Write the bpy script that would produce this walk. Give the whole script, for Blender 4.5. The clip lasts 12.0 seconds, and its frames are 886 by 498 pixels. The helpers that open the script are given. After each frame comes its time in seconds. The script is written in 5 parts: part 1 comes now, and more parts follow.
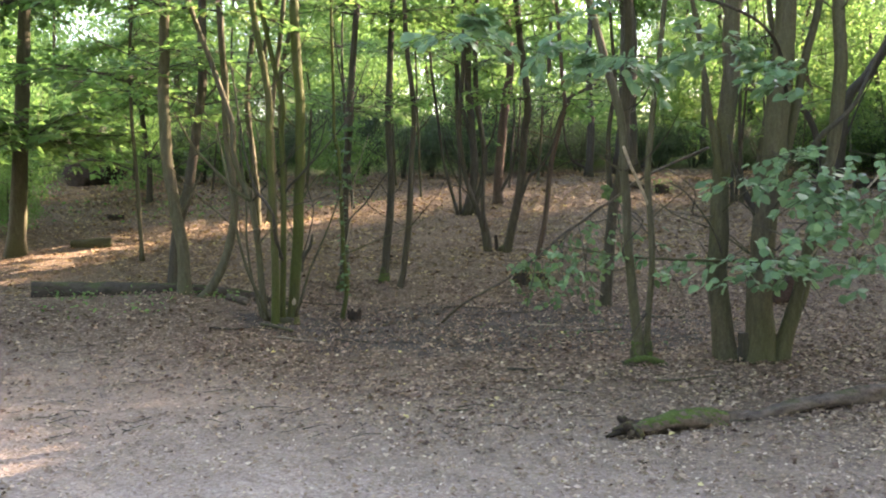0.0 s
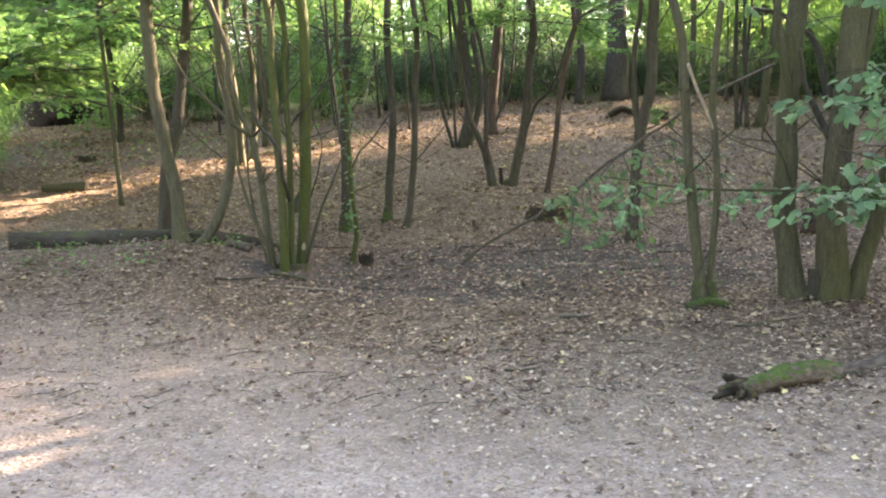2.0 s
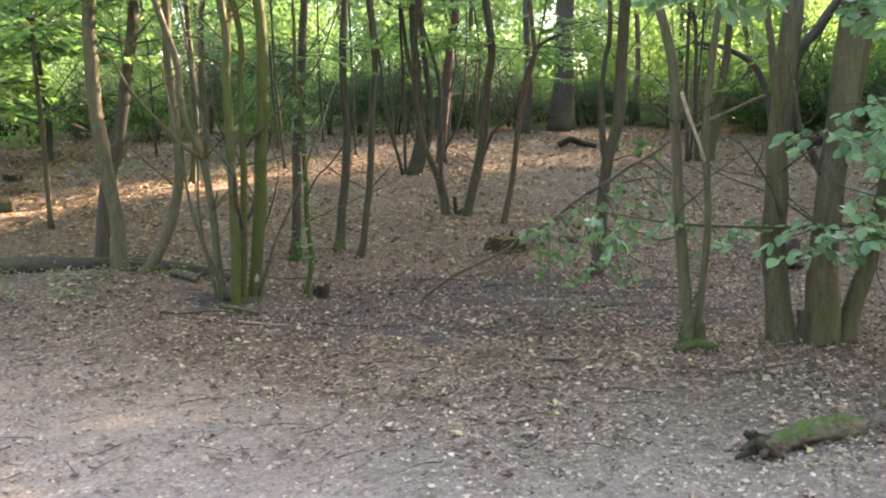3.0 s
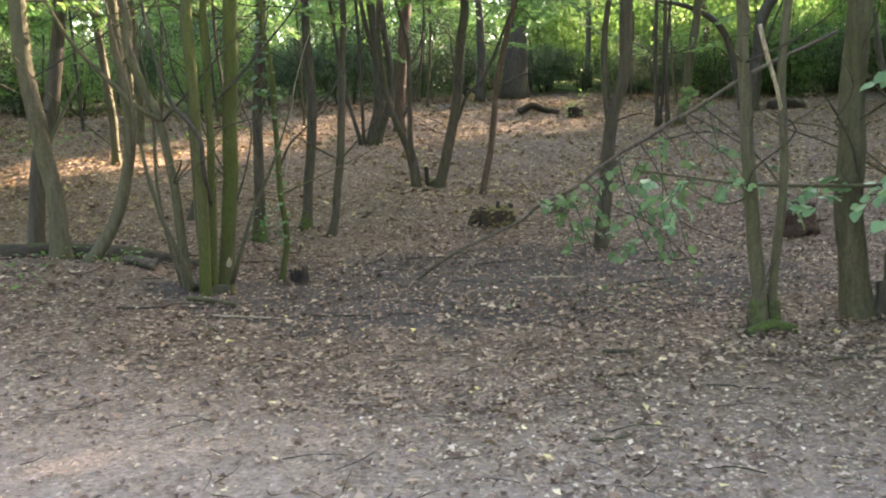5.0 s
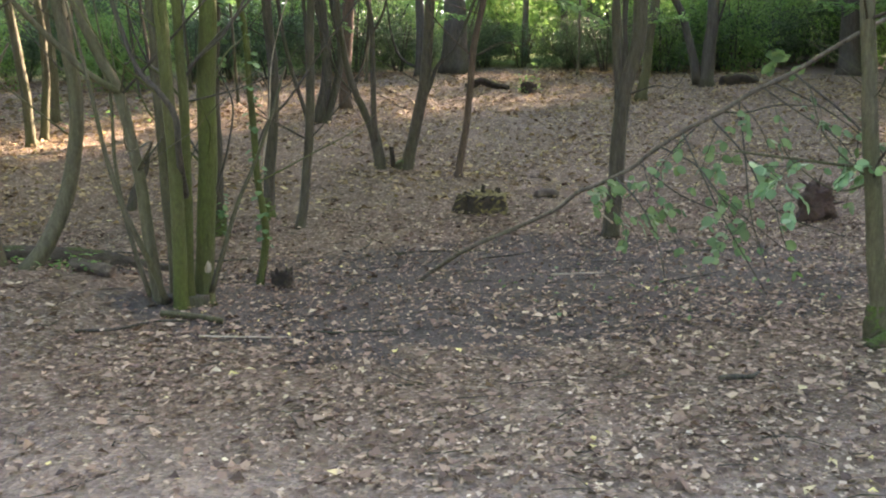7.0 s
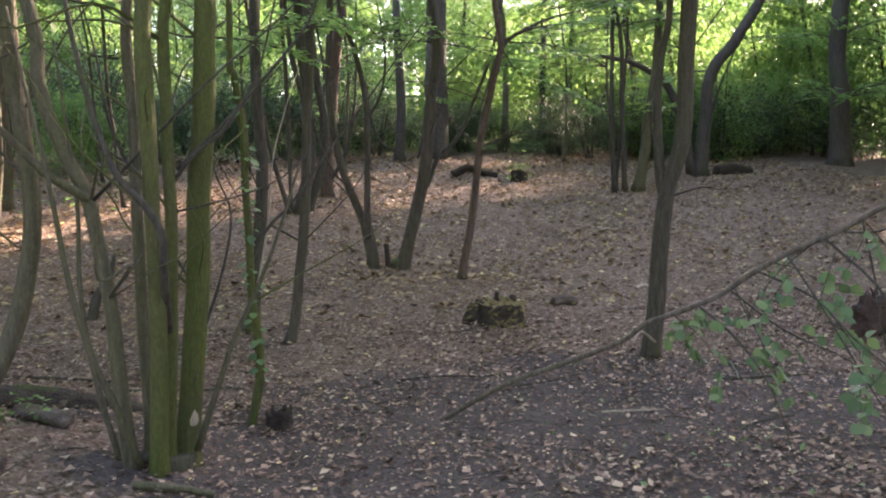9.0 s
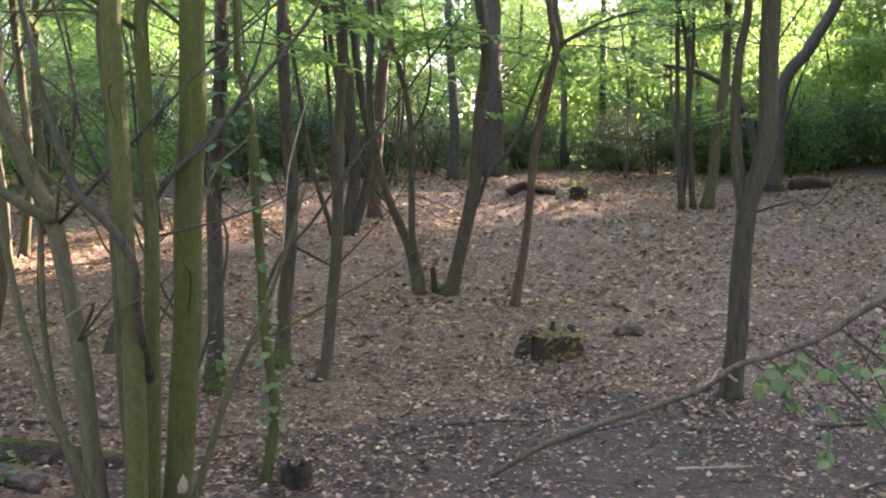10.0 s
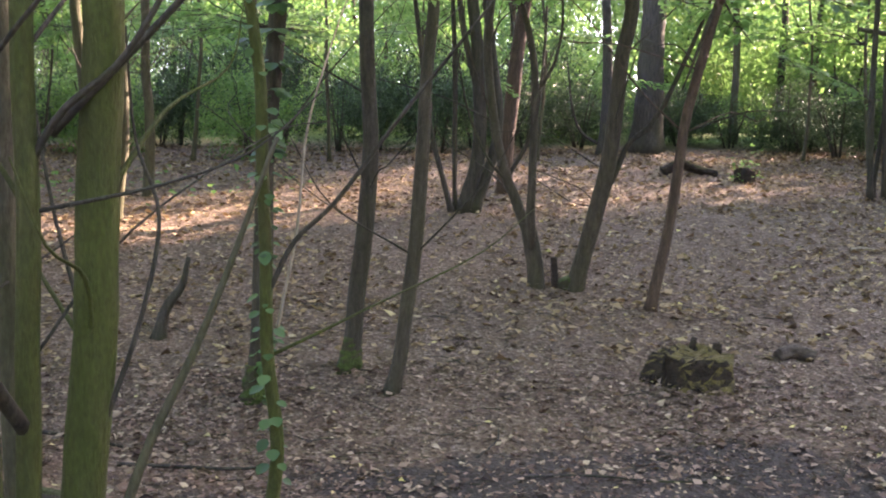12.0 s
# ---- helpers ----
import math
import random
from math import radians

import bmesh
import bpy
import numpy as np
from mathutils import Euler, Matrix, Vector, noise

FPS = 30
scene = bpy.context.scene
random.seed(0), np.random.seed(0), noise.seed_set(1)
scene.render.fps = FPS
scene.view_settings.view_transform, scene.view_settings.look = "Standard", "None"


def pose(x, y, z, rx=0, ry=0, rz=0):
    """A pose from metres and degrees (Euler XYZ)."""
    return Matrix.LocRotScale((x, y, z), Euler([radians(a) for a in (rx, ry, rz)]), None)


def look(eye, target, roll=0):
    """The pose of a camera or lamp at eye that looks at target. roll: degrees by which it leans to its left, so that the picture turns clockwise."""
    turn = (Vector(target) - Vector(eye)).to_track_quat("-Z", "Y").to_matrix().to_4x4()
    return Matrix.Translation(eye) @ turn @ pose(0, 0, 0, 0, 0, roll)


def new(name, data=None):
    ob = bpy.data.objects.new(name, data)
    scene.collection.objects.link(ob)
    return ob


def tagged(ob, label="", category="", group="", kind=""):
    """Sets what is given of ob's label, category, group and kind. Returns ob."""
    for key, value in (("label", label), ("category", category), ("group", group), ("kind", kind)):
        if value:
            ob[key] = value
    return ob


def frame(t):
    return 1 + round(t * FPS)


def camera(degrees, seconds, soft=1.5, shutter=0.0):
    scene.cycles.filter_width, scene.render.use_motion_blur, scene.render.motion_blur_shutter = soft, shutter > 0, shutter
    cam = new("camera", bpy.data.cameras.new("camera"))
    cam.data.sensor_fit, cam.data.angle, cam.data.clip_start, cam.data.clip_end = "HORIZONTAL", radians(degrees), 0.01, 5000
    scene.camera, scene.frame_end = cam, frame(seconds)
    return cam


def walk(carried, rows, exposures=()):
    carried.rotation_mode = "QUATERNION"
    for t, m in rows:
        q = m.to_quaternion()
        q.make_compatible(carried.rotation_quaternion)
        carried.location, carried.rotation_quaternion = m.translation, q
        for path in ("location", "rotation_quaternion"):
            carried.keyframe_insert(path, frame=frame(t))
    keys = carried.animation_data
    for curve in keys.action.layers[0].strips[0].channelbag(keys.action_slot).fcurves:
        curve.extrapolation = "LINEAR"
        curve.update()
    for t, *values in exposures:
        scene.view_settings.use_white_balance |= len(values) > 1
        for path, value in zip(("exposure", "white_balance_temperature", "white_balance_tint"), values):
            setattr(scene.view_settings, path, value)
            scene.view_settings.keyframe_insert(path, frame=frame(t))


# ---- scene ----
cam = camera(51.1, 12.0, soft=2.05)
PATH = [
    (0, (0.048, -0.137, 1.523), (0.029, 1.858, 1.382), -0.9),
    (0.5, (-0.08, 0.001, 1.525), (-0.103, 1.99, 1.318), -0.3),
    (1, (-0.277, 0.22, 1.529), (-0.193, 2.205, 1.303), -2.6),
    (1.5, (-0.426, 0.439, 1.498), (-0.4, 2.421, 1.226), -2.1),
    (2, (-0.541, 0.731, 1.498), (-0.487, 2.71, 1.213), -2.2),
    (2.5, (-0.697, 0.962, 1.496), (-0.611, 2.94, 1.21), -1.0),
    (2.7, (-0.764, 1.096, 1.504), (-0.607, 3.077, 1.275), -0.6),
    (4.3, (-1.101, 2.108, 1.365), (-0.828, 4.074, 1.118), -0.7),
    (4.4, (-1.147, 2.185, 1.363), (-0.838, 4.148, 1.131), -0.5),
    (4.5, (-1.18, 2.242, 1.36), (-0.817, 4.194, 1.118), -1.4),
    (5, (-1.315, 2.531, 1.344), (-0.955, 4.478, 1.06), -1.8),
    (5.5, (-1.424, 2.872, 1.333), (-1.012, 4.798, 0.984), -2.4),
    (6, (-1.577, 3.212, 1.308), (-1.04, 5.117, 1.015), -0.5),
    (6.5, (-1.731, 3.53, 1.316), (-1.137, 5.411, 0.982), -1.5),
    (6.7, (-1.777, 3.672, 1.307), (-1.241, 5.569, 0.968), -1.9),
    (8.3, (-2.025, 4.599, 1.482), (-1.273, 6.443, 1.295), -1.7),
    (8.5, (-2.012, 4.751, 1.493), (-1.322, 6.624, 1.373), -1.9),
    (9, (-1.941, 5.105, 1.484), (-1.29, 6.988, 1.311), -1.1),
    (9.5, (-1.791, 5.481, 1.457), (-1.103, 7.342, 1.201), -0.9),
    (10, (-1.585, 5.858, 1.452), (-1.056, 7.783, 1.325), -1.7),
    (10.5, (-1.42, 6.202, 1.435), (-1.034, 8.16, 1.305), -1.3),
    (11, (-1.268, 6.573, 1.428), (-0.904, 8.533, 1.267), -0.7),
    (11.5, (-1.074, 6.924, 1.417), (-0.89, 8.91, 1.272), -0.2),
    (12, (-0.901, 7.219, 1.427), (-0.71, 9.202, 1.249), 0.5),
]
walk(cam, [(t, look(eye, target, roll)) for t, eye, target, roll in PATH],
     [(0, 3.72, 7950, 27), (0.5, 4.03, 7950, 27), (1.5, 4.18, 7950, 27), (4.5, 4.05, 7950, 26), (6.5, 4.14, 7900, 26), (8.5, 3.74, 7400, 36), (9.5, 3.92, 7450, 38), (10, 4.06, 7450, 38), (10.5, 3.83, 7350, 39), (11.5, 3.96, 7300, 39), (12, 3.94, 7300, 38)])

# ---- sky, sun, exposure ----
SUN_AZ, SUN_EL = 60.0, 27.0
SX, SY = math.sin(radians(SUN_AZ)), math.cos(radians(SUN_AZ))
world = bpy.data.worlds.new("world")
scene.world = world
world.use_nodes = True
wn = world.node_tree
sky = wn.nodes.new("ShaderNodeTexSky")
sky.sky_type, sky.sun_disc = "NISHITA", False
sky.sun_elevation, sky.sun_rotation = radians(SUN_EL), radians(SUN_AZ)
back = wn.nodes["Background"]
back.inputs["Strength"].default_value = 0.15
wn.links.new(sky.outputs[0], back.inputs["Color"])
sun_dir = Vector((math.sin(radians(SUN_AZ)) * math.cos(radians(SUN_EL)), math.cos(radians(SUN_AZ)) * math.cos(radians(SUN_EL)), math.sin(radians(SUN_EL))))
sun = new("sun", bpy.data.lights.new("sun", "SUN"))
sun.data.energy, sun.data.angle, sun.data.color = 5.0, radians(0.5), (1.0, 0.88, 0.72)
sun.matrix_basis = look(sun_dir * 60, (0, 0, 0))

# ---- materials ----


def shader(name, rough=0.8):
    m = bpy.data.materials.new(name)
    m.use_nodes = True
    nt = m.node_tree
    bsdf = nt.nodes["Principled BSDF"]
    bsdf.inputs["Roughness"].default_value = rough
    bsdf.inputs["Specular IOR Level"].default_value = 0.3
    return m, nt, bsdf


def noise_tex(nt, scale, detail=4, stretch=None, rough=0.6):
    co = nt.nodes.new("ShaderNodeTexCoord")
    n = nt.nodes.new("ShaderNodeTexNoise")
    n.inputs["Scale"].default_value, n.inputs["Detail"].default_value, n.inputs["Roughness"].default_value = scale, detail, rough
    if stretch:
        mp = nt.nodes.new("ShaderNodeMapping")
        mp.inputs["Scale"].default_value = stretch
        nt.links.new(co.outputs["Object"], mp.inputs["Vector"])
        nt.links.new(mp.outputs[0], n.inputs["Vector"])
    else:
        nt.links.new(co.outputs["Object"], n.inputs["Vector"])
    return n.outputs["Fac"]


def ramp(nt, fac, stops, mode="LINEAR"):
    r = nt.nodes.new("ShaderNodeValToRGB")
    r.color_ramp.interpolation = mode
    els = r.color_ramp.elements
    while len(els) < len(stops):
        els.new(0.5)
    for e, (p, c) in zip(els, stops):
        e.position, e.color = p, (*c, 1)
    nt.links.new(fac, r.inputs["Fac"])
    return r.outputs["Color"]


def blend(nt, fac, a, b):
    m = nt.nodes.new("ShaderNodeMix")
    m.data_type = "RGBA"
    for sock, v in ((m.inputs[0], fac), (m.inputs[6], a), (m.inputs[7], b)):
        if isinstance(v, bpy.types.NodeSocket):
            nt.links.new(v, sock)
        else:
            sock.default_value = v if isinstance(v, float) else (*v, 1)
    return m.outputs[2]


def arith(nt, op, a, b):
    m = nt.nodes.new("ShaderNodeMath")
    m.operation, m.use_clamp = op, op == "MULTIPLY_ADD"
    for sock, v in zip(m.inputs, (a, b)):
        if isinstance(v, bpy.types.NodeSocket):
            nt.links.new(v, sock)
        else:
            sock.default_value = v
    return m.outputs[0]


def bump(nt, bsdf, height, dist, strength=0.8):
    b = nt.nodes.new("ShaderNodeBump")
    b.inputs["Distance"].default_value, b.inputs["Strength"].default_value = dist, strength
    nt.links.new(height, b.inputs["Height"])
    nt.links.new(b.outputs[0], bsdf.inputs["Normal"])


def bark(name, dark, light, algae, amount, fissure=1.0):
    """Bark with long fissures, and a film of algae in patches."""
    m, nt, bsdf = shader(name, 0.85)
    long = noise_tex(nt, 9, 5, (4, 4, 0.7), 0.65)
    fine = noise_tex(nt, 60, 3, (1.5, 1.5, 0.6))
    patch = noise_tex(nt, 2.2, 4, (1, 1, 0.5))
    wood = ramp(nt, long, [(0.3, dark), (0.68, light)])
    grain = ramp(nt, fine, [(0.25, (0.55, 0.55, 0.55)), (0.75, (1.25, 1.25, 1.25))])
    mul = nt.nodes.new("ShaderNodeMix")
    mul.data_type, mul.blend_type = "RGBA", "MULTIPLY"
    mul.inputs[0].default_value = 0.8
    nt.links.new(wood, mul.inputs[6])
    nt.links.new(grain, mul.inputs[7])
    f = ramp(nt, patch, [(max(0.0, 0.75 - amount), (0, 0, 0)), (min(1.0, 1.0 - amount * 0.75), (1, 1, 1))])
    green = ramp(nt, fine, [(0.3, tuple(c * 0.6 for c in algae)), (0.7, algae)])
    nt.links.new(blend(nt, f, mul.outputs[2], green), bsdf.inputs["Base Color"])
    bump(nt, bsdf, arith(nt, "ADD", long, arith(nt, "MULTIPLY", fine, 0.35)), 0.02 * fissure)
    return m


def leaf_mat(name, stops, through_light=0.5, rough=0.5, by_object=0.2):
    """Leaf blades: diffuse and translucent, each with its own shade."""
    m, nt, bsdf = shader(name, rough)
    g = nt.nodes.new("ShaderNodeNewGeometry")
    o = nt.nodes.new("ShaderNodeObjectInfo")
    mixv = arith(nt, "ADD", arith(nt, "MULTIPLY", g.outputs["Random Per Island"], 1 - by_object), arith(nt, "MULTIPLY", o.outputs["Random"], by_object))
    col = ramp(nt, mixv, stops)
    nt.links.new(col, bsdf.inputs["Base Color"])
    tr = nt.nodes.new("ShaderNodeBsdfTranslucent")
    hs = nt.nodes.new("ShaderNodeHueSaturation")
    hs.inputs["Hue"].default_value, hs.inputs["Saturation"].default_value, hs.inputs["Value"].default_value = 0.49, 0.97, 2.3
    nt.links.new(col, hs.inputs["Color"])
    nt.links.new(hs.outputs[0], tr.inputs["Color"])
    mx = nt.nodes.new("ShaderNodeMixShader")
    mx.inputs[0].default_value = through_light
    nt.links.new(bsdf.outputs[0], mx.inputs[1])
    nt.links.new(tr.outputs[0], mx.inputs[2])
    nt.links.new(mx.outputs[0], nt.nodes["Material Output"].inputs["Surface"])
    return m


def ground_mat():
    m, nt, bsdf = shader("forest_soil", 0.95)
    co = nt.nodes.new("ShaderNodeTexCoord")
    sep = nt.nodes.new("ShaderNodeSeparateXYZ")
    nt.links.new(co.outputs["Object"], sep.inputs[0])
    wob = noise_tex(nt, 0.7, 4)
    along = arith(nt, "ADD", arith(nt, "ADD", sep.outputs["Y"], arith(nt, "MULTIPLY", sep.outputs["X"], 0.4)), arith(nt, "MULTIPLY", wob, 3.0))
    path = ramp(nt, arith(nt, "MULTIPLY", along, 0.1), [(0.5, (1, 1, 1)), (0.9, (0, 0, 0))])
    fine = noise_tex(nt, 55, 4)
    vor = nt.nodes.new("ShaderNodeTexVoronoi")
    vor.inputs["Scale"].default_value = 42
    nt.links.new(co.outputs["Object"], vor.inputs["Vector"])
    sv = nt.nodes.new("ShaderNodeSeparateColor")
    nt.links.new(vor.outputs["Color"], sv.inputs[0])
    crumbs = ramp(nt, sv.outputs[0], [(0.0, (0.045, 0.03, 0.021)), (0.35, (0.085, 0.058, 0.038)), (0.6, (0.14, 0.097, 0.063)), (0.85, (0.22, 0.165, 0.12)), (1.0, (0.3, 0.24, 0.18))])
    earth = ramp(nt, noise_tex(nt, 3.5, 5), [(0.3, (0.05, 0.033, 0.022)), (0.7, (0.13, 0.089, 0.056))])
    woods = blend(nt, ramp(nt, fine, [(0.35, (0.15, 0.15, 0.15)), (0.62, (0.85, 0.85, 0.85))]), earth, crumbs)
    dust = ramp(nt, noise_tex(nt, 5, 6), [(0.3, (0.235, 0.182, 0.145)), (0.7, (0.4, 0.315, 0.258))])
    pale = ramp(nt, sv.outputs[1], [(0.0, (0.12, 0.09, 0.07)), (0.5, (0.24, 0.19, 0.155)), (0.9, (0.36, 0.3, 0.25)), (1.0, (0.5, 0.43, 0.36))])
    dust = blend(nt, ramp(nt, fine, [(0.42, (0, 0, 0)), (0.6, (0.8, 0.8, 0.8))]), dust, pale)
    soil = blend(nt, path, woods, dust)
    turf = ramp(nt, noise_tex(nt, 6, 5), [(0.3, (0.05, 0.085, 0.02)), (0.7, (0.11, 0.17, 0.04))])
    glade = ramp(nt, arith(nt, "MULTIPLY", arith(nt, "ADD", sep.outputs["Y"], wob), 0.01), [(0.255, (0, 0, 0)), (0.28, (1, 1, 1))])
    # soil goes darker inside a ragged oval round x 0.5, y 10
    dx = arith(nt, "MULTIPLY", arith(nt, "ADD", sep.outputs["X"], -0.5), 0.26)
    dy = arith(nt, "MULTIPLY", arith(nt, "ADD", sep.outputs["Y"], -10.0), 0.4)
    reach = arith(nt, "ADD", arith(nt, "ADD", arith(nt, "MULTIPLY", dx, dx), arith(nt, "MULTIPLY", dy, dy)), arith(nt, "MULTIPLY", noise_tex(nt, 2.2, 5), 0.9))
    dark_oval = ramp(nt, reach, [(0.9, (0.9, 0.9, 0.9)), (1.5, (0, 0, 0))])
    dark_soil = ramp(nt, fine, [(0.35, (0.026, 0.021, 0.019)), (0.7, (0.07, 0.056, 0.048))])
    soil = blend(nt, dark_oval, soil, dark_soil)
    nt.links.new(blend(nt, glade, soil, turf), bsdf.inputs["Base Color"])
    bump(nt, bsdf, arith(nt, "ADD", fine, arith(nt, "MULTIPLY", vor.outputs["Distance"], 0.8)), 0.03)
    return m


def moss_wood(name, wood_dark, wood_light, moss, amount):
    """Rotten wood with moss cushions on its upper faces."""
    m, nt, bsdf = shader(name, 0.9)
    n = noise_tex(nt, 14, 5, (1, 1, 2))
    wood = ramp(nt, n, [(0.3, wood_dark), (0.7, wood_light)])
    g = nt.nodes.new("ShaderNodeNewGeometry")
    sep = nt.nodes.new("ShaderNodeSeparateXYZ")
    nt.links.new(g.outputs["True Normal"], sep.inputs[0])
    grow = arith(nt, "ADD", arith(nt, "MULTIPLY", sep.outputs["Z"], 0.35), noise_tex(nt, 5, 4))
    f = ramp(nt, grow, [(0.85 - amount * 0.5, (0, 0, 0)), (0.95 - amount * 0.5, (1, 1, 1))])
    tuft = ramp(nt, noise_tex(nt, 90, 2), [(0.3, tuple(c * 0.45 for c in moss)), (0.7, moss)])
    nt.links.new(blend(nt, f, wood, tuft), bsdf.inputs["Base Color"])
    bump(nt, bsdf, arith(nt, "ADD", n, noise_tex(nt, 70, 2)), 0.025)
    return m


GREENBARK = bark("algae_green_bark", (0.028, 0.026, 0.014), (0.075, 0.066, 0.032), (0.052, 0.066, 0.012), 0.6, 1.0)
GREYBARK = bark("grey_brown_bark", (0.026, 0.023, 0.015), (0.088, 0.079, 0.051), (0.06, 0.062, 0.024), 0.42, 0.8)
DARKBARK = bark("dark_bark", (0.018, 0.016, 0.012), (0.056, 0.049, 0.036), (0.045, 0.052, 0.02), 0.28, 1.0)
REDBARK = bark("reddish_bark", (0.029, 0.02, 0.014), (0.088, 0.057, 0.038), (0.06, 0.052, 0.025), 0.12, 1.1)
PALEWOOD = bark("bare_pale_wood", (0.16, 0.13, 0.095), (0.32, 0.27, 0.2), (0.2, 0.18, 0.11), 0.1, 0.4)
MIDBARK = bark("brown_grey_bark", (0.02, 0.017, 0.013), (0.066, 0.056, 0.039), (0.05, 0.05, 0.022), 0.3, 0.9)
LEAF = leaf_mat("woodland_leaf", [(0.0, (0.034, 0.085, 0.021)), (0.45, (0.055, 0.13, 0.032)), (0.85, (0.078, 0.16, 0.04)), (1.0, (0.13, 0.18, 0.042))], 0.54)
HAZEL = leaf_mat("hazel_leaf", [(0.0, (0.06, 0.125, 0.062)), (0.5, (0.09, 0.18, 0.088)), (0.96, (0.13, 0.225, 0.1)), (1.0, (0.36, 0.34, 0.05))], 0.32, 0.32, 0.9)
# darker copy of the hazel colours: shade put into the limb's leaves
DARKHAZEL = leaf_mat("dark_hazel_leaf", [(0.0, (0.036, 0.074, 0.03)), (0.5, (0.06, 0.115, 0.045)), (0.94, (0.085, 0.14, 0.05)), (1.0, (0.36, 0.34, 0.05))], 0.3, 0.5, 0.9)
IVY = leaf_mat("ivy_leaf", [(0.0, (0.025, 0.06, 0.022)), (0.6, (0.045, 0.1, 0.035)), (1.0, (0.08, 0.15, 0.05))], 0.25, 0.45)
HOLLY = leaf_mat("evergreen_leaf", [(0.0, (0.012, 0.032, 0.012)), (0.6, (0.025, 0.055, 0.02)), (1.0, (0.045, 0.085, 0.025))], 0.15, 0.6)
LITTER = leaf_mat("fallen_leaf", [(0.0, (0.0421, 0.026, 0.0135)), (0.3, (0.108, 0.068, 0.0329)), (0.55, (0.177, 0.122, 0.0589)), (0.78, (0.242, 0.176, 0.086)), (0.945, (0.275, 0.212, 0.11)), (0.98, (0.323, 0.268, 0.152)), (0.993, (0.349, 0.3, 0.127)), (1.0, (0.432, 0.39, 0.118))], 0.08, 0.7, 0.0)
# dusty litter, its colours also lifted to carry the open path's brighter light
BRIGHTDUSTLEAF = leaf_mat("brightened_dusty_leaf", [(0.0, (0.131, 0.09, 0.0606)), (0.3, (0.222, 0.16, 0.112)), (0.7, (0.313, 0.24, 0.174)), (0.93, (0.404, 0.325, 0.239)), (0.985, (0.485, 0.41, 0.313)), (1.0, (0.464, 0.4, 0.195))], 0.06, 0.8, 0.0)
BROWNLEAF = leaf_mat("damp_brown_leaf", [(0.0, (0.042, 0.026, 0.018)), (0.35, (0.105, 0.066, 0.045)), (0.65, (0.172, 0.114, 0.078)), (0.86, (0.245, 0.174, 0.118)), (0.96, (0.31, 0.235, 0.16)), (0.99, (0.37, 0.3, 0.19)), (1.0, (0.44, 0.38, 0.13))], 0.08, 0.7, 0.0)
SOIL = ground_mat()
MOSS = moss_wood("foot_moss", (0.024, 0.024, 0.012), (0.05, 0.046, 0.024), (0.05, 0.082, 0.016), 0.75)
BANKLOG = moss_wood("dark_mossy_log_wood", (0.018, 0.015, 0.011), (0.055, 0.046, 0.034), (0.045, 0.06, 0.018), 0.2)
MOSSLOG = moss_wood("mossy_rotten_wood", (0.045, 0.034, 0.026), (0.14, 0.11, 0.085), (0.06, 0.1, 0.016), 0.46)
LIMBBARK = bark("pale_limb_bark", (0.036, 0.03, 0.022), (0.115, 0.096, 0.072), (0.08, 0.08, 0.03), 0.2, 0.6)
LOGBARK = moss_wood("weathered_log_wood", (0.035, 0.026, 0.02), (0.12, 0.095, 0.075), (0.07, 0.07, 0.03), -0.02)
STUMPTOP = moss_wood("crumbling_stump_wood", (0.012, 0.009, 0.006), (0.042, 0.03, 0.02), (0.15, 0.12, 0.04), 0.5)
STUMPWOOD = moss_wood("dark_stump_wood", (0.01, 0.0075, 0.006), (0.04, 0.028, 0.02), (0.06, 0.055, 0.015), 0.3)
ROOTWOOD = moss_wood("root_plate_wood", (0.02, 0.013, 0.011), (0.06, 0.033, 0.024), (0.05, 0.05, 0.02), 0.05)

# ---- mesh tools ----
rng = np.random.default_rng(7)


class Geo:
    """Gathers vertices and faces, each lot with a material slot."""

    def __init__(self):
        self.v, self.f, self.m, self.n = [], [], [], 0

    def add(self, verts, faces, slot=0):
        self.v.append(np.asarray(verts, float))
        self.f.append(np.asarray(faces, int) + self.n)
        self.m.append(np.full(len(faces), slot))
        self.n += len(verts)

    def mesh(self, name, mats, origin=(0, 0, 0), smooth=True):
        me = bpy.data.meshes.new(name)
        v = np.concatenate(self.v) - np.array(origin)
        counts = np.concatenate([np.full(len(f), f.shape[1]) for f in self.f])
        idx = np.concatenate([f.ravel() for f in self.f])
        me.vertices.add(len(v))
        me.vertices.foreach_set("co", v.ravel())
        me.loops.add(len(idx))
        me.loops.foreach_set("vertex_index", idx)
        me.polygons.add(len(counts))
        me.polygons.foreach_set("loop_start", np.concatenate([[0], np.cumsum(counts)[:-1]]))
        me.polygons.foreach_set("material_index", np.concatenate(self.m))
        me.polygons.foreach_set("use_smooth", np.full(len(counts), smooth))
        for mt in mats:
            me.materials.append(mt)
        me.update(calc_edges=True)
        me.validate()
        return me


def thing(name, base, label, category, group="", kind=""):
    ob = new(name)
    ob.location = base
    ob.empty_display_size = 0.2
    return tagged(ob, label, category, group, kind)


def part(name, geo, mats, parent, label="", smooth=True):
    """A mesh part under a thing, its geometry given in world metres."""
    ob = new(name, geo.mesh(name, mats, parent.location, smooth))
    ob.parent = parent
    return tagged(ob, label)


def solid(name, geo, mats, label, category, group="", kind="", origin=(0, 0, 0), smooth=True):
    ob = new(name, geo.mesh(name, mats, origin, smooth))
    ob.location = origin
    return tagged(ob, label, category, group, kind)


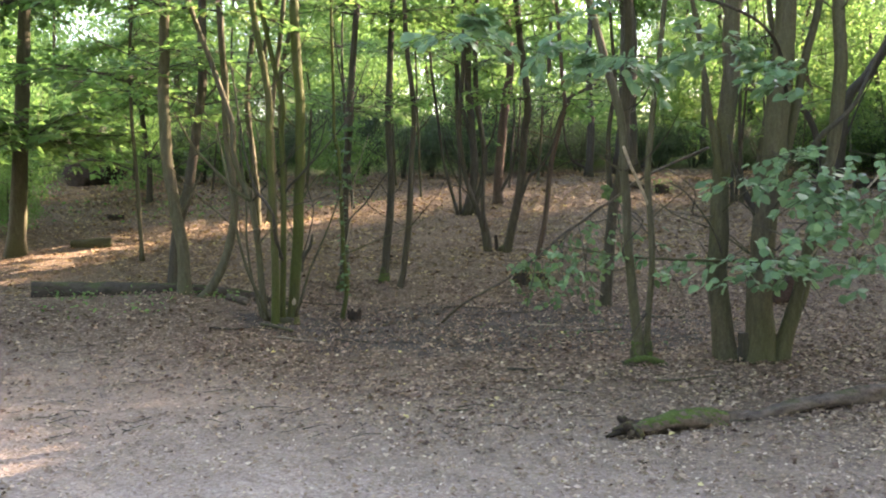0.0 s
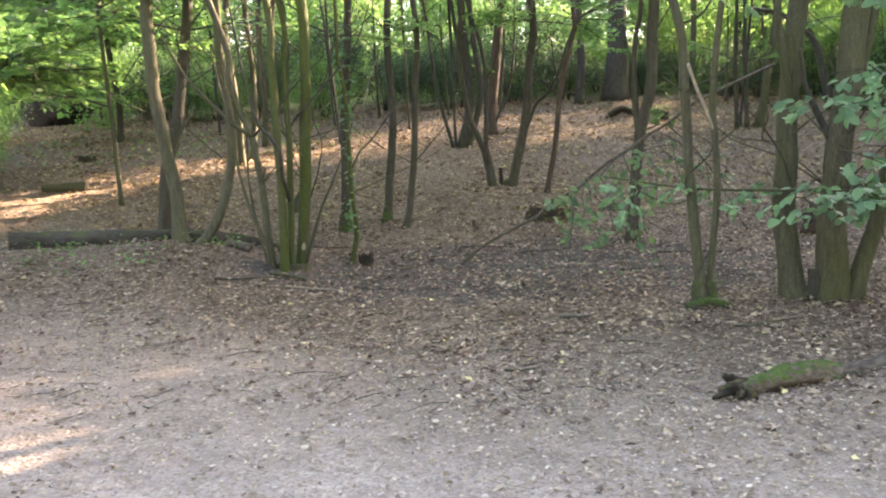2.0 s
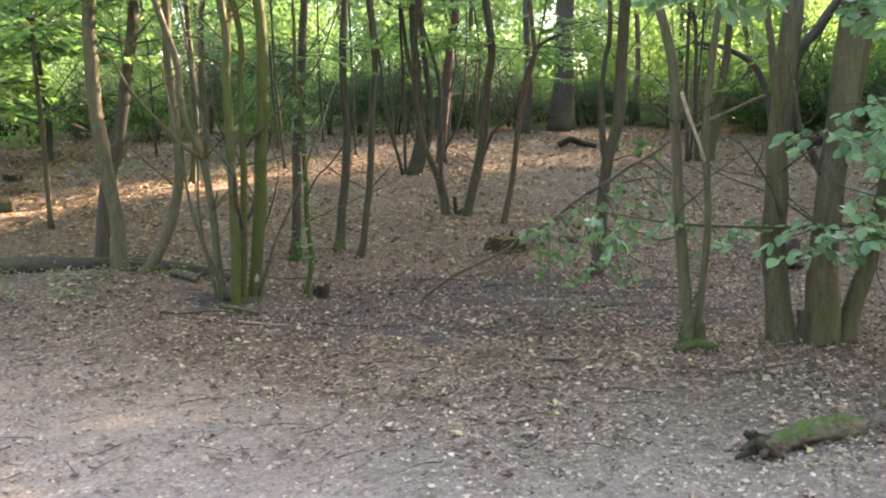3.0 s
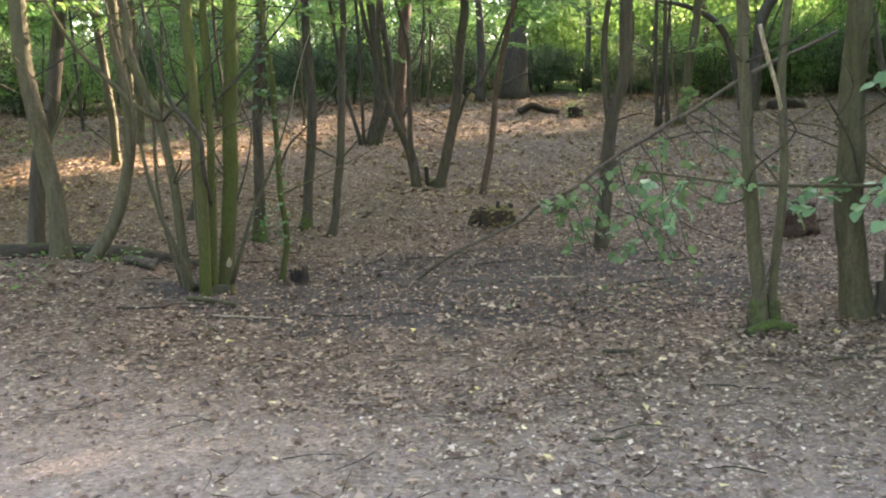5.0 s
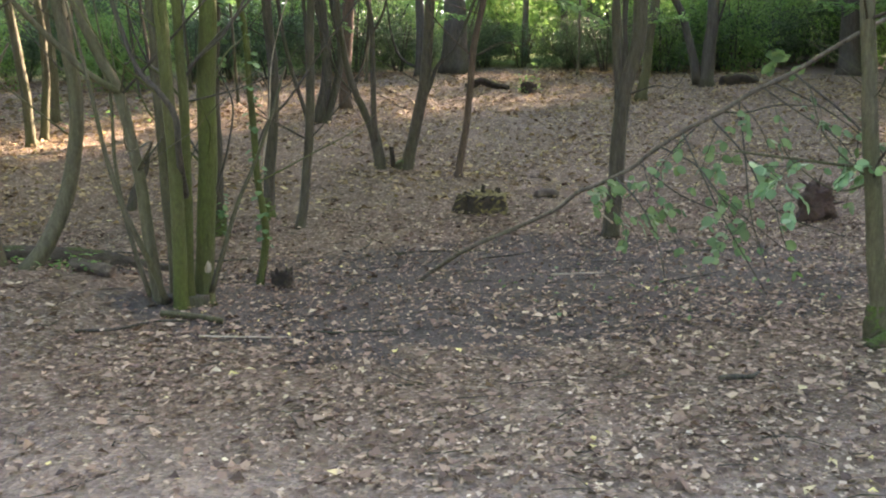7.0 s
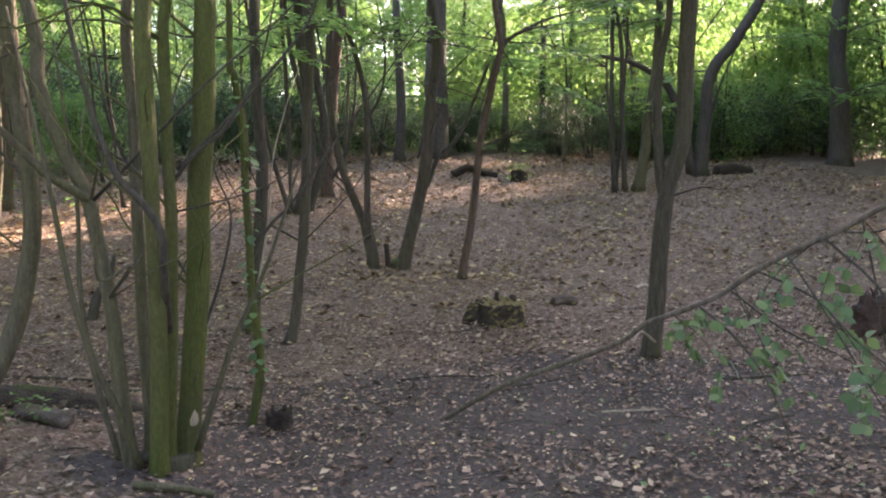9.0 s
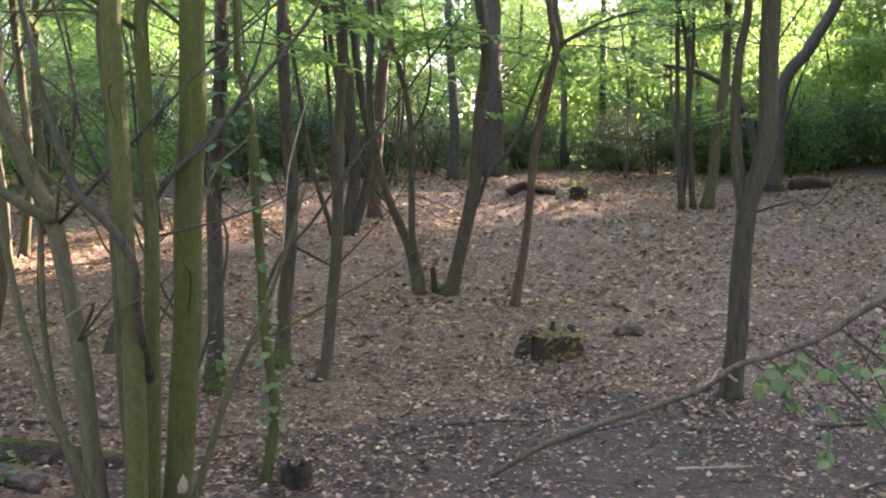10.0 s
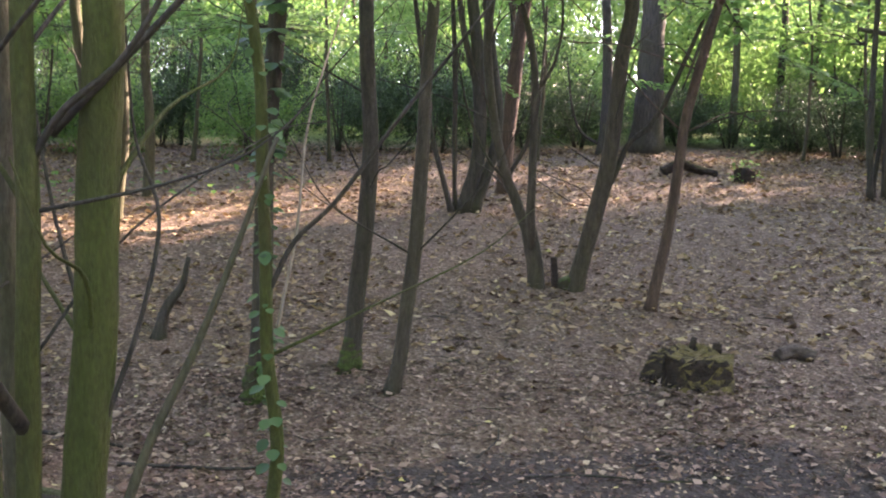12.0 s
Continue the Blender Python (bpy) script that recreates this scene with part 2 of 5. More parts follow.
def spline(pts, per=5):
    """Points along a smooth curve through pts."""
    p = np.asarray(pts, float)
    if len(p) < 3:
        return np.array([p[0] + (p[-1] - p[0]) * s for s in np.linspace(0, 1, per + 1)])
    q = np.vstack([2 * p[0] - p[1], p, 2 * p[-1] - p[-2]])
    out = []
    for i in range(1, len(q) - 2):
        a, b, c, d = q[i - 1:i + 3]
        for s in np.linspace(0, 1, per, endpoint=False):
            out.append(0.5 * (2 * b + (c - a) * s + (2 * a - 5 * b + 4 * c - d) * s * s + (3 * b - a - 3 * c + d) * s ** 3))
    out.append(p[-1])
    return np.array(out)


def tube(geo, pts, r0, r1, sides=10, flare=0.0, per=5, lump=0.08, slot=0, seed=0):
    """A tapered stem along pts, with lumps and a root flare at its foot; both ends closed."""
    c = spline(pts, per)
    n = len(c)
    gw = np.random.default_rng(seed + int(abs(pts[-1][0]) * 1711 + abs(pts[0][1]) * 37) % 9967)
    along = np.concatenate([[0], np.cumsum(np.linalg.norm(np.diff(c, axis=0), axis=1))])
    sway = (min(0.1 * r0, 0.008) + 0.003) * np.clip(along / 0.2, 0, 1) * (lump > 0)
    for k in (4.3, 9.1):
        c[:, 0] += sway * np.sin(k * along + gw.uniform(0, 6.28)) * 3 / k
        c[:, 1] += sway * np.sin(k * along + gw.uniform(0, 6.28)) * 3 / k
    t = np.gradient(c, axis=0)
    t /= np.linalg.norm(t, axis=1)[:, None] + 1e-9
    ref = np.array([1.0, 0.13, 0.07]) if abs(t[:, 0]).mean() < 0.8 else np.array([0.1, 1.0, 0.05])
    u = np.cross(t, ref)
    u /= np.linalg.norm(u, axis=1)[:, None]
    w = np.cross(t, u)
    dist = np.concatenate([[0], np.cumsum(np.linalg.norm(np.diff(c, axis=0), axis=1))])
    s = dist / dist[-1]
    a = np.linspace(0, 2 * np.pi, sides, endpoint=False)
    rad = r0 + (r1 - r0) * s
    g = np.random.default_rng(seed + int(abs(pts[0][0]) * 1000) % 9973)
    ph = g.uniform(0, 6.28, 6)
    wav = 1 + lump * (np.sin(2 * a[None] + 3 * dist[:, None] + ph[0]) * 0.5 + np.sin(3 * a[None] - 5 * dist[:, None] + ph[1]) * 0.4 + np.sin(a[None] + 9 * dist[:, None] + ph[2]) * 0.35)
    wav *= 1 + g.normal(0, lump * 0.22, wav.shape)
    if flare:
        wav *= 1 + flare * np.exp(-dist[:, None] / (1.5 * r0)) * (1 + 0.45 * np.sin(4 * a[None] + ph[3]) + 0.3 * np.sin(3 * a[None] + ph[4]))
    ring = c[:, None] + (rad[:, None] * wav)[..., None] * (np.cos(a)[None, :, None] * u[:, None] + np.sin(a)[None, :, None] * w[:, None])
    v = np.vstack([ring.reshape(-1, 3), c[:1], c[-1:]])
    i, j = np.meshgrid(np.arange(n - 1), np.arange(sides), indexing="ij")
    k = (j + 1) % sides
    q = np.stack([i * sides + j, i * sides + k, (i + 1) * sides + k, (i + 1) * sides + j], -1).reshape(-1, 4)
    base = geo.n
    geo.add(v, q, slot)
    ja = np.arange(sides)
    ka = (ja + 1) % sides
    lo = np.stack([np.full(sides, n * sides), ka, ja], -1)
    hi = np.stack([np.full(sides, n * sides + 1), (n - 1) * sides + ja, (n - 1) * sides + ka], -1)
    geo.f.append(np.vstack([lo, hi]) + base)
    geo.m.append(np.full(2 * sides, slot))
    return c


def unit(v):
    return v / (np.linalg.norm(v, axis=-1, keepdims=True) + 1e-9)


def leaves(geo, pos, axis, nrm, length, width=0.6, curl=0.15, slot=0, broad=False):
    """Leaf blades folded along the midrib: pos is the stalk's end, axis the way to the tip."""
    pos, axis = np.asarray(pos), unit(np.asarray(axis))
    side = unit(np.cross(nrm, axis))
    up = np.cross(axis, side)
    ln = np.broadcast_to(length, len(pos))[:, None]
    cu = np.broadcast_to(curl, len(pos))[:, None]
    if broad:
        shape = [(0.0, 0.0, 0.0), (0.18, 0.36, 0.6), (0.5, 0.5, 0.9), (0.82, 0.3, 0.5), (1.0, 0.0, -0.3), (0.82, -0.3, 0.5), (0.5, -0.5, 0.9), (0.18, -0.36, 0.6), (0.5, 0.0, 0.0)]
        tri = [(8, i, (i + 1) % 8) for i in range(8)]
    else:
        shape = [(0.0, 0.0, 0.0), (0.42, 0.5, 0.7), (1.0, 0.0, -0.2), (0.42, -0.5, 0.7), (0.45, 0.0, 0.0)]
        tri = [(4, i, (i + 1) % 4) for i in range(4)]
    v = np.stack([pos + ln * (axis * a + side * (b * width) + up * (c * cu)) for a, b, c in shape], 1)
    k = len(shape)
    f = (np.array(tri)[None] + (np.arange(len(pos)) * k)[:, None, None]).reshape(-1, 3)
    geo.add(v.reshape(-1, 3), f, slot)


def sphere_dirs(n):
    return unit(rng.normal(size=(n, 3)))


# ---- ground ----
YS = [-60, 0, 5, 8.5, 9.5, 10.5, 11.3, 12, 13, 14, 15, 16.3, 17.6, 19, 21, 24, 30, 45, 80, 400]
ZS = [-0.04, -0.04, -0.04, -0.045, -0.06, -0.1, -0.06, 0, 0.13, 0.3, 0.45, 0.7, 0.92, 1.1, 1.36, 1.65, 2.3, 4.2, 7.5, 22]
_fy = np.arange(-30, 70, 0.05)
_fz = np.convolve(np.pad(np.interp(_fy, YS, ZS), 8, mode="edge"), np.ones(17) / 17, mode="valid")


def gz(x, y):
    """Height of the ground: a level path, a low bank by the log, then a slope up to the wood's edge."""
    x, y = np.asarray(x, float), np.asarray(y, float)
    u = np.clip((-x - 0.9) / 2.2, 0, 1)
    u = u * u * (3 - 2 * u)
    z = np.where(np.abs(y - 20) < 49, np.interp(y, _fy, _fz), np.interp(y, YS, ZS)) + 0.42 * u * np.exp(-((y - 10.2) / 1.5) ** 2) * np.exp(-np.clip(-x - 6, 0, 50) ** 2 / 8)
    amp = np.clip((y - 4) / 8, 0.25, 1)
    z = z + amp * (0.012 * np.sin(1.7 * x + 0.9 * y) + 0.01 * np.sin(2.9 * y - 1.3 * x + 1) + 0.008 * np.sin(4.7 * x + 2.1 * y + 2) + 0.006 * np.sin(7.9 * y + 3.1 * x))
    return z


def axis_steps(lo, hi, step, far):
    inner = np.arange(lo, hi + step / 2, step)
    grow = np.cumsum(step * 1.18 ** np.arange(1, 60))
    return np.concatenate([(lo - grow[grow < far])[::-1], inner, hi + grow[grow < far]])


gx, gy = axis_steps(-8, 9, 0.11, 700), axis_steps(0, 23, 0.11, 700)
X, Y = np.meshgrid(gx, gy, indexing="ij")
Z = gz(X, Y) + np.where((np.abs(X) < 12) & (Y > -3) & (Y < 26), rng.normal(0, 0.006, X.shape), 0)
i, j = np.meshgrid(np.arange(len(gx) - 1), np.arange(len(gy) - 1), indexing="ij")
nj = len(gy)
q = np.stack([i * nj + j, (i + 1) * nj + j, (i + 1) * nj + j + 1, i * nj + j + 1], -1).reshape(-1, 4)
gg = Geo()
gg.add(np.stack([X, Y, Z], -1).reshape(-1, 3), q)
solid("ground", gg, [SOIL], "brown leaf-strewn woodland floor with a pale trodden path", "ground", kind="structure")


def at(x, y, z=0.0):
    return (x, y, float(gz(x, y)) + z)


# ---- leaf litter ----


def litter(name, n, x0, x1, y0, y1, size, label, mat=LITTER):
    x, y = rng.uniform(x0, x1, n * 2), rng.uniform(y0, y1, n * 2)
    patchy = 0.5 + 0.5 * np.sin(2.3 * x + 1.1 * np.sin(1.9 * y)) * np.sin(1.7 * y + 1.3 * np.sin(2.1 * x + 1))
    path = np.clip((6.8 - (y + 1.7 * x)) / 2.8, 0, 1)
    bare = np.exp(-(((x - 0.4) / 2.6) ** 2 + ((y - 10.2) / 1.6) ** 2)) * 0.7 + np.exp(-(((x + 0.3) / 0.8) ** 2 + ((y - 7.6) / 0.35) ** 2)) * 0.5
    drift = 0.5 + 0.5 * np.sin(0.83 * x + 2.1 * np.sin(0.61 * y + 0.4)) * np.sin(0.9 * y + 1.7 * np.sin(0.7 * x))
    keep = rng.uniform(0, 1, n * 2) < np.clip((0.15 + 0.55 * patchy + 0.4 * drift) * (1 - 0.62 * path) * (1 - bare), 0.1, 1)
    x, y = x[keep][:n], y[keep][:n]
    m = len(x)
    a = rng.uniform(0, 2 * np.pi, m)
    ax = np.stack([np.cos(a), np.sin(a), rng.normal(0, 0.2, m)], -1)
    nr = unit(np.stack([rng.normal(0, 0.3, m), rng.normal(0, 0.3, m), np.ones(m)], -1))
    ln = np.clip(size * rng.lognormal(0, 0.45, m), 0.4 * size, 2.3 * size)
    geo = Geo()
    pos = np.stack([x, y, gz(x, y) + rng.uniform(0.007, 0.028, m)], -1)
    wide, curl = rng.uniform(0.5, 0.95, m)[:, None], rng.normal(0.1, 0.2, m)
    # towards the path more leaves take the brightened copy of the litter colours
    trodden = np.clip((8.0 - (y + 0.1 * x)) / 3.3, 0, 0.9) > np.random.default_rng(2).uniform(0, 1, m)
    for slot, w in enumerate((~trodden, trodden)):
        if w.any():
            leaves(geo, pos[w], ax[w], nr[w], ln[w] * (1 - 0.35 * slot), wide[w], curl[w], slot)
    solid(name, geo, [mat, BRIGHTDUSTLEAF], label, "leaf litter", kind="stuff", smooth=False)


litter("leaf_litter", 130000, -5, 6, 1.8, 13, 0.029, "dry curled brown and tan fallen leaves on the woodland floor", BROWNLEAF)
litter("leaf_litter", 70000, -10, 12, 13, 25, 0.045, "thick drift of brown and yellow fallen leaves on the slope")
litter("leaf_litter", 22000, -9, -4.5, 4, 13, 0.035, "scattered fallen leaves beside the path")

# ---- foliage prototypes, shared between the trees ----


def spray_mesh(seed, mat, n_side=9, leaf=0.085, broad=False):
    """A flat leafy branch one metre long along x."""
    geo = Geo()
    g = np.random.default_rng(seed)
    main = [(0, 0, 0), (0.35, g.normal(0, 0.04), 0.03), (0.7, g.normal(0, 0.06), 0.0), (1.0, g.normal(0, 0.08), -0.09)]
    c = tube(geo, main, 0.009, 0.003, 5, lump=0.0, per=4)
    P, A, N = [], [], []
    for k in range(n_side):
        s = 0.18 + 0.8 * k / n_side
        p0 = c[min(len(c) - 1, int(s * (len(c) - 1)))]
        sd = 1 if k % 2 else -1
        ln = (0.42 - 0.25 * s) * g.uniform(0.7, 1.25)
        d = unit(np.array([0.75, sd * g.uniform(0.55, 0.95), g.normal(-0.05, 0.18)]))
        p1 = p0 + d * ln
        tube(geo, [p0, (p0 + p1) / 2 + g.normal(0, 0.01, 3), p1 - np.array([0, 0, 0.03])], 0.004, 0.0015, 4, lump=0, per=2)
        for e in np.arange(0.15, 1.05, 0.16 if not broad else 0.36):
            for s2 in (-1, 1):
                P.append(p0 + (p1 - p0) * e + g.normal(0, 0.012, 3))
                A.append(unit(d + s2 * np.array([-d[1], d[0], 0]) * g.uniform(0.5, 1.2) + np.array([0, 0, g.normal(-0.2, 0.25)])))
                N.append(unit(np.array([g.normal(0, 0.32), g.normal(0, 0.32), 1])))
    leaves(geo, np.array(P), np.array(A), np.array(N), leaf * g.uniform(0.65, 1.2, len(P)), 0.72 if broad else 0.58, g.normal(0.08, 0.06, len(P)), 1, broad)
    return geo.mesh("leafy_branch", [DARKBARK, mat])


SPRAYS = [spray_mesh(20 + k, LEAF) for k in range(6)]


def blade_mesh(curl, width, mat):
    geo = Geo()
    leaves(geo, [(0, 0, 0)], [(1, 0, 0)], [(0, 0, 1)], 1.0, width, curl, 0, True)
    return geo.mesh("leaf", [mat])


# hazel blades, and the same blades in the shade-darkened colours
BLADES, DARKBLADES = ([blade_mesh(c, w, mat) for c, w in ((0.05, 0.78), (0.12, 0.7), (-0.06, 0.74), (0.18, 0.8))] for mat in (HAZEL, DARKHAZEL))


def hazel_twig(seed, n_side):
    """A bare forking twig one metre long, and the places of its leaves."""
    g = np.random.default_rng(seed)
    geo, spots = Geo(), []
    c = tube(geo, [(0, 0, 0), (0.35, g.normal(0, 0.05), 0.03), (0.7, g.normal(0, 0.08), 0.0), (1.0, g.normal(0, 0.14), -0.12)], 0.006, 0.002, 6, lump=0.0, per=4)
    for k in range(n_side):
        s = 0.15 + 0.83 * k / n_side
        p0 = c[int(s * (len(c) - 1))]
        sd = 1 if k % 2 else -1
        d = unit(np.array([0.75, sd * g.uniform(0.5, 1.0), g.normal(-0.08, 0.25)]))
        p1 = p0 + d * (0.5 - 0.28 * s) * g.uniform(0.7, 1.25)
        tube(geo, [p0, (p0 + p1) / 2 + g.normal(0, 0.012, 3), p1 - np.array([0, 0, 0.04])], 0.0028, 0.0012, 5, lump=0, per=2)
        for e in (0.25, 0.5, 0.75, 1.0):
            for s2 in (-1, 1):
                if g.uniform() < 0.75:
                    ax = unit(d + s2 * np.array([-d[1], d[0], 0]) * g.uniform(0.3, 1.1) + np.array([0, 0, g.normal(-0.35, 0.3)]))
                    nr = unit(np.array([g.normal(0, 0.5), g.normal(-0.15, 0.5), 1]))
                    side = unit(np.cross(nr, ax))
                    m = Matrix((ax, side, np.cross(ax, side))).transposed().to_4x4()
                    spots.append(Matrix.Translation(p0 + (p1 - p0) * e) @ m)
    return geo.mesh("leafy_branch", [DARKBARK]), spots


HSPRAYS = [hazel_twig(40 + k, 5) for k in range(5)]
THINSPRAYS = [hazel_twig(50 + k, 3) for k in range(5)]


def hazel_spray(parent, start, end, k, kinds, roll, size, blades=BLADES):
    """A hazel twig from start towards end, with leaves of their own, size metres long."""
    d = Vector(end) - Vector(start)
    me, spots = kinds[k % len(kinds)]
    gl = np.random.default_rng(k * 7 + int(abs(start[0]) * 100))
    tw = hang("leafy_branch", me, parent, Matrix.Translation(start) @ d.to_track_quat("X", "Z").to_matrix().to_4x4() @ pose(0, 0, 0, roll, 0, 0) @ Matrix.Scale(d.length, 4))
    for m in spots:
        lf = new("leaf", blades[int(gl.integers(4))])
        lf.parent = tw
        lf.matrix_basis = m @ Matrix.Scale(size * gl.uniform(0.6, 1.15) / d.length, 4)


def clump_mesh(name, seed, n_clump, per, spread, leaf, mat, flat=0.7, hollow=0.35):
    """A crown or bush one metre in radius, made of leaf clumps with gaps between."""
    geo = Geo()
    g = np.random.default_rng(seed)
    d = unit(g.normal(size=(n_clump, 3)))
    r = g.uniform(hollow, 1, n_clump) ** 0.6
    c = d * r[:, None] * np.array([1, 1, flat]) * (1 + 0.25 * np.sin(3 * d[:, :1] * 2 + seed))
    k = np.repeat(np.arange(n_clump), per)
    off = g.normal(0, spread, (len(k), 3)) * np.array([1, 1, 0.6])
    ax = unit(off + g.normal(0, 0.5 * spread, (len(k), 3)) + np.array([0, 0, -0.4 * spread]))
    nr = unit(g.normal(0, 0.55, (len(k), 3)) + np.array([0, 0, 1]))
    leaves(geo, c[k] + off, ax, nr, leaf * g.uniform(0.6, 1.3, len(k)), 0.6, 0.1)
    return geo.mesh(name, [mat])


CROWNS = [clump_mesh("crown", 60 + k, 70, 42, 0.12, 0.085, LEAF) for k in range(5)]
BUSHES = [clump_mesh("foliage", 70 + k, 110, 75, 0.13, 0.052, LEAF, 0.9, 0.2) for k in range(4)]
HOLLIES = [clump_mesh("foliage", 80 + k, 110, 60, 0.13, 0.05, HOLLY, 0.8, 0.2) for k in range(4)]
DENSECROWNS = [clump_mesh("crown", 100 + k, 170, 110, 0.1, 0.055, LEAF, 1.1, 0.1) for k in range(3)]
FARCROWNS = [clump_mesh("crown", 90 + k, 150, 45, 0.1, 0.05, LEAF, 1.1, 0.25) for k in range(4)]


def hang(name, me, parent, m, label=""):
    ob = new(name, me)
    ob.parent = parent
    ob.matrix_basis = Matrix.Translation(-parent.location) @ m
    return tagged(ob, label)


def spray(parent, start, end, k, meshes=SPRAYS, roll=0.0, fat=1.0):
    """Hangs a leafy branch from start towards end."""
    d = Vector(end) - Vector(start)
    m = Matrix.Translation(start) @ d.to_track_quat("X", "Z").to_matrix().to_4x4() @ pose(0, 0, 0, roll, 0, 0) @ Matrix.Diagonal((d.length, d.length * fat, d.length * fat, 1))
    hang("leafy_branch", meshes[k % len(meshes)], parent, m)


# ---- the trees near the path ----
TREES = []


def sunway(x, y):
    """How far a place lies across and along the sun's direction."""
    return x * SY - y * SX, x * SX + y * SY


def gap(x, y, wide):
    """True under the gap in the canopy that lets the low sun reach the slope."""
    return abs(sunway(x, y)[0] + 16.0) < wide and y > 12


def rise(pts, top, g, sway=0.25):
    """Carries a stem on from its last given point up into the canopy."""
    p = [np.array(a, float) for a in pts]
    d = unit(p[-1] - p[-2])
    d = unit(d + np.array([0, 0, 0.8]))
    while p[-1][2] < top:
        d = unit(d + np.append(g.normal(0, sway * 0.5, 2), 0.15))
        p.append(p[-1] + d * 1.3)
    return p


def tree(base, label, stems, mat, top=8.0, crown=1.9, sprays=0, group="trees of the wood", low=2.6, name="tree", twigs=7, reach=1.0, moss=False):
    """stems: radius, points, kind. A 'trunk' goes on into the canopy, a 'branch' ends where its points do."""
    g = np.random.default_rng(int(abs(base[0]) * 137 + base[1] * 71))
    ob = thing(name, at(base[0], base[1]), label, "tree", group)
    for r, pts, what, *other in stems:
        geo = Geo()
        mt = other[0] if other else mat
        if what == "trunk":
            pts = [(pts[0][0], pts[0][1], float(gz(pts[0][0], pts[0][1])) - 0.06)] + [a for a in pts[1:]]
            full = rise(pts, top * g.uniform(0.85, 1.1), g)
            tube(geo, full, r * 1.08, r * 0.4, 14 if r > 0.04 else 9, flare=0.5, per=6, lump=0.07)
            part("trunk", geo, [mt], ob)
            if moss:
                col = Geo()
                b0 = np.array(full[0])
                tube(col, [b0, b0 + (full[1] - b0) / np.linalg.norm(full[1] - b0) * 0.12, b0 + (full[1] - b0) / np.linalg.norm(full[1] - b0) * 0.26], r * 1.8, r * 1.08, 14, per=5, lump=0.35)
                part("moss", col, [MOSS], ob, "green cushion of moss at the foot")
            tip = full[-1]
            if crown and r > 0.035 and not gap(tip[0], tip[1], 1.3):
                s = crown * g.uniform(0.8, 1.2)
                hang("crown", CROWNS[g.integers(5)], ob, Matrix.Translation(tip - np.array([0, 0, 0.6 * s])) @ pose(0, 0, 0, 0, 0, g.uniform(0, 360)) @ Matrix.Diagonal((s, s, s * 0.9, 1)))
            for k in range(twigs if r > 0.03 else 1):
                seg = int(g.integers(min(2, len(pts) - 1), len(pts)))
                st = np.array(pts[seg], float)
                a, ln = g.uniform(0, 6.28), g.uniform(0.4, 1.4)
                d = np.array([math.cos(a), math.sin(a), g.uniform(0.2, 1.1)]) * ln
                tw = Geo()
                tube(tw, [st, st + d * 0.4 + g.normal(0, 0.05, 3), st + d * 0.75 + g.normal(0, 0.07, 3), st + d + np.array([0, 0, 0.12])], g.uniform(0.004, 0.01), 0.002, 6, per=4)
                part("twig", tw, [DARKBARK if k % 2 else mt], ob)
            for k in range(sprays):
                z = g.uniform(low, min(top, low + 3))
                seg = min(range(len(full)), key=lambda n: abs(full[n][2] - z))
                a = g.uniform(0, 6.28)
                ln = g.uniform(0.8, 1.5) * reach
                st = Vector(full[seg])
                spray(ob, st, st + Vector((math.cos(a) * ln, math.sin(a) * ln, g.uniform(-0.15, 0.35) * ln)), int(g.integers(6)), SPRAYS, g.uniform(-25, 25))
            ge = np.random.default_rng(int(abs(pts[0][0]) * 211 + pts[0][1] * 37))
            for k in range(8 if r > 0.035 and 10 < pts[0][1] < 20 else 0):
                if gap(pts[0][0], pts[0][1], 0.7):
                    break
                z = ge.uniform(2.9, 5.2)
                st = Vector(min(full, key=lambda p: abs(p[2] - z)))
                a, ln = ge.uniform(0, 6.28), ge.uniform(0.7, 1.2)
                spray(ob, st, st + Vector((math.cos(a) * ln, math.sin(a) * ln, ge.uniform(-0.25, 0.25) * ln)), int(ge.integers(6)), SPRAYS, ge.uniform(-25, 25))
        else:
            tube(geo, pts, r, r * (0.85 if what == "snag" else 0.35), 8, per=5, lump=0.1)
            part("branch", geo, [mt], ob)
    TREES.append(ob)
    return ob


tree((-2.95, 10.2), "forked grey-green hornbeam leaning over a fallen log", [
    (0.066, [(-2.96, 10.2, 0.3), (-2.96, 10.2, 0.8), (-3.02, 10.18, 1.22), (-3.09, 10.17, 1.7), (-3.1, 10.16, 2.3), (-3.1, 10.16, 2.83)], "trunk"),
    (0.019, [(-2.98, 10.2, 1.22), (-2.88, 10.22, 1.42), (-2.73, 10.26, 1.7)], "branch")], GREYBARK, 7.5, 1.7, 8, low=2.3)
tree((-3.32, 10.9), "dark slim trunk crossing behind a forked hornbeam", [
    (0.064, [(-3.32, 10.9, 0.3), (-3.22, 10.91, 1.05), (-3.11, 10.94, 1.47), (-3.01, 10.97, 1.98), (-2.93, 11.0, 2.5), (-2.9, 11.01, 2.93)], "trunk")], DARKBARK, 8, 1.6, 8, low=2.3)
tree((-2.76, 10.1), "slim hornbeam stem curving up from the log", [
    (0.047, [(-2.76, 10.1, 0.26), (-2.61, 10.13, 0.44), (-2.47, 10.15, 0.74), (-2.39, 10.17, 1.09), (-2.37, 10.17, 1.45), (-2.39, 10.17, 1.79), (-2.42, 10.16, 2.13)], "trunk")], GREYBARK, 6.5, 1.3, 2)
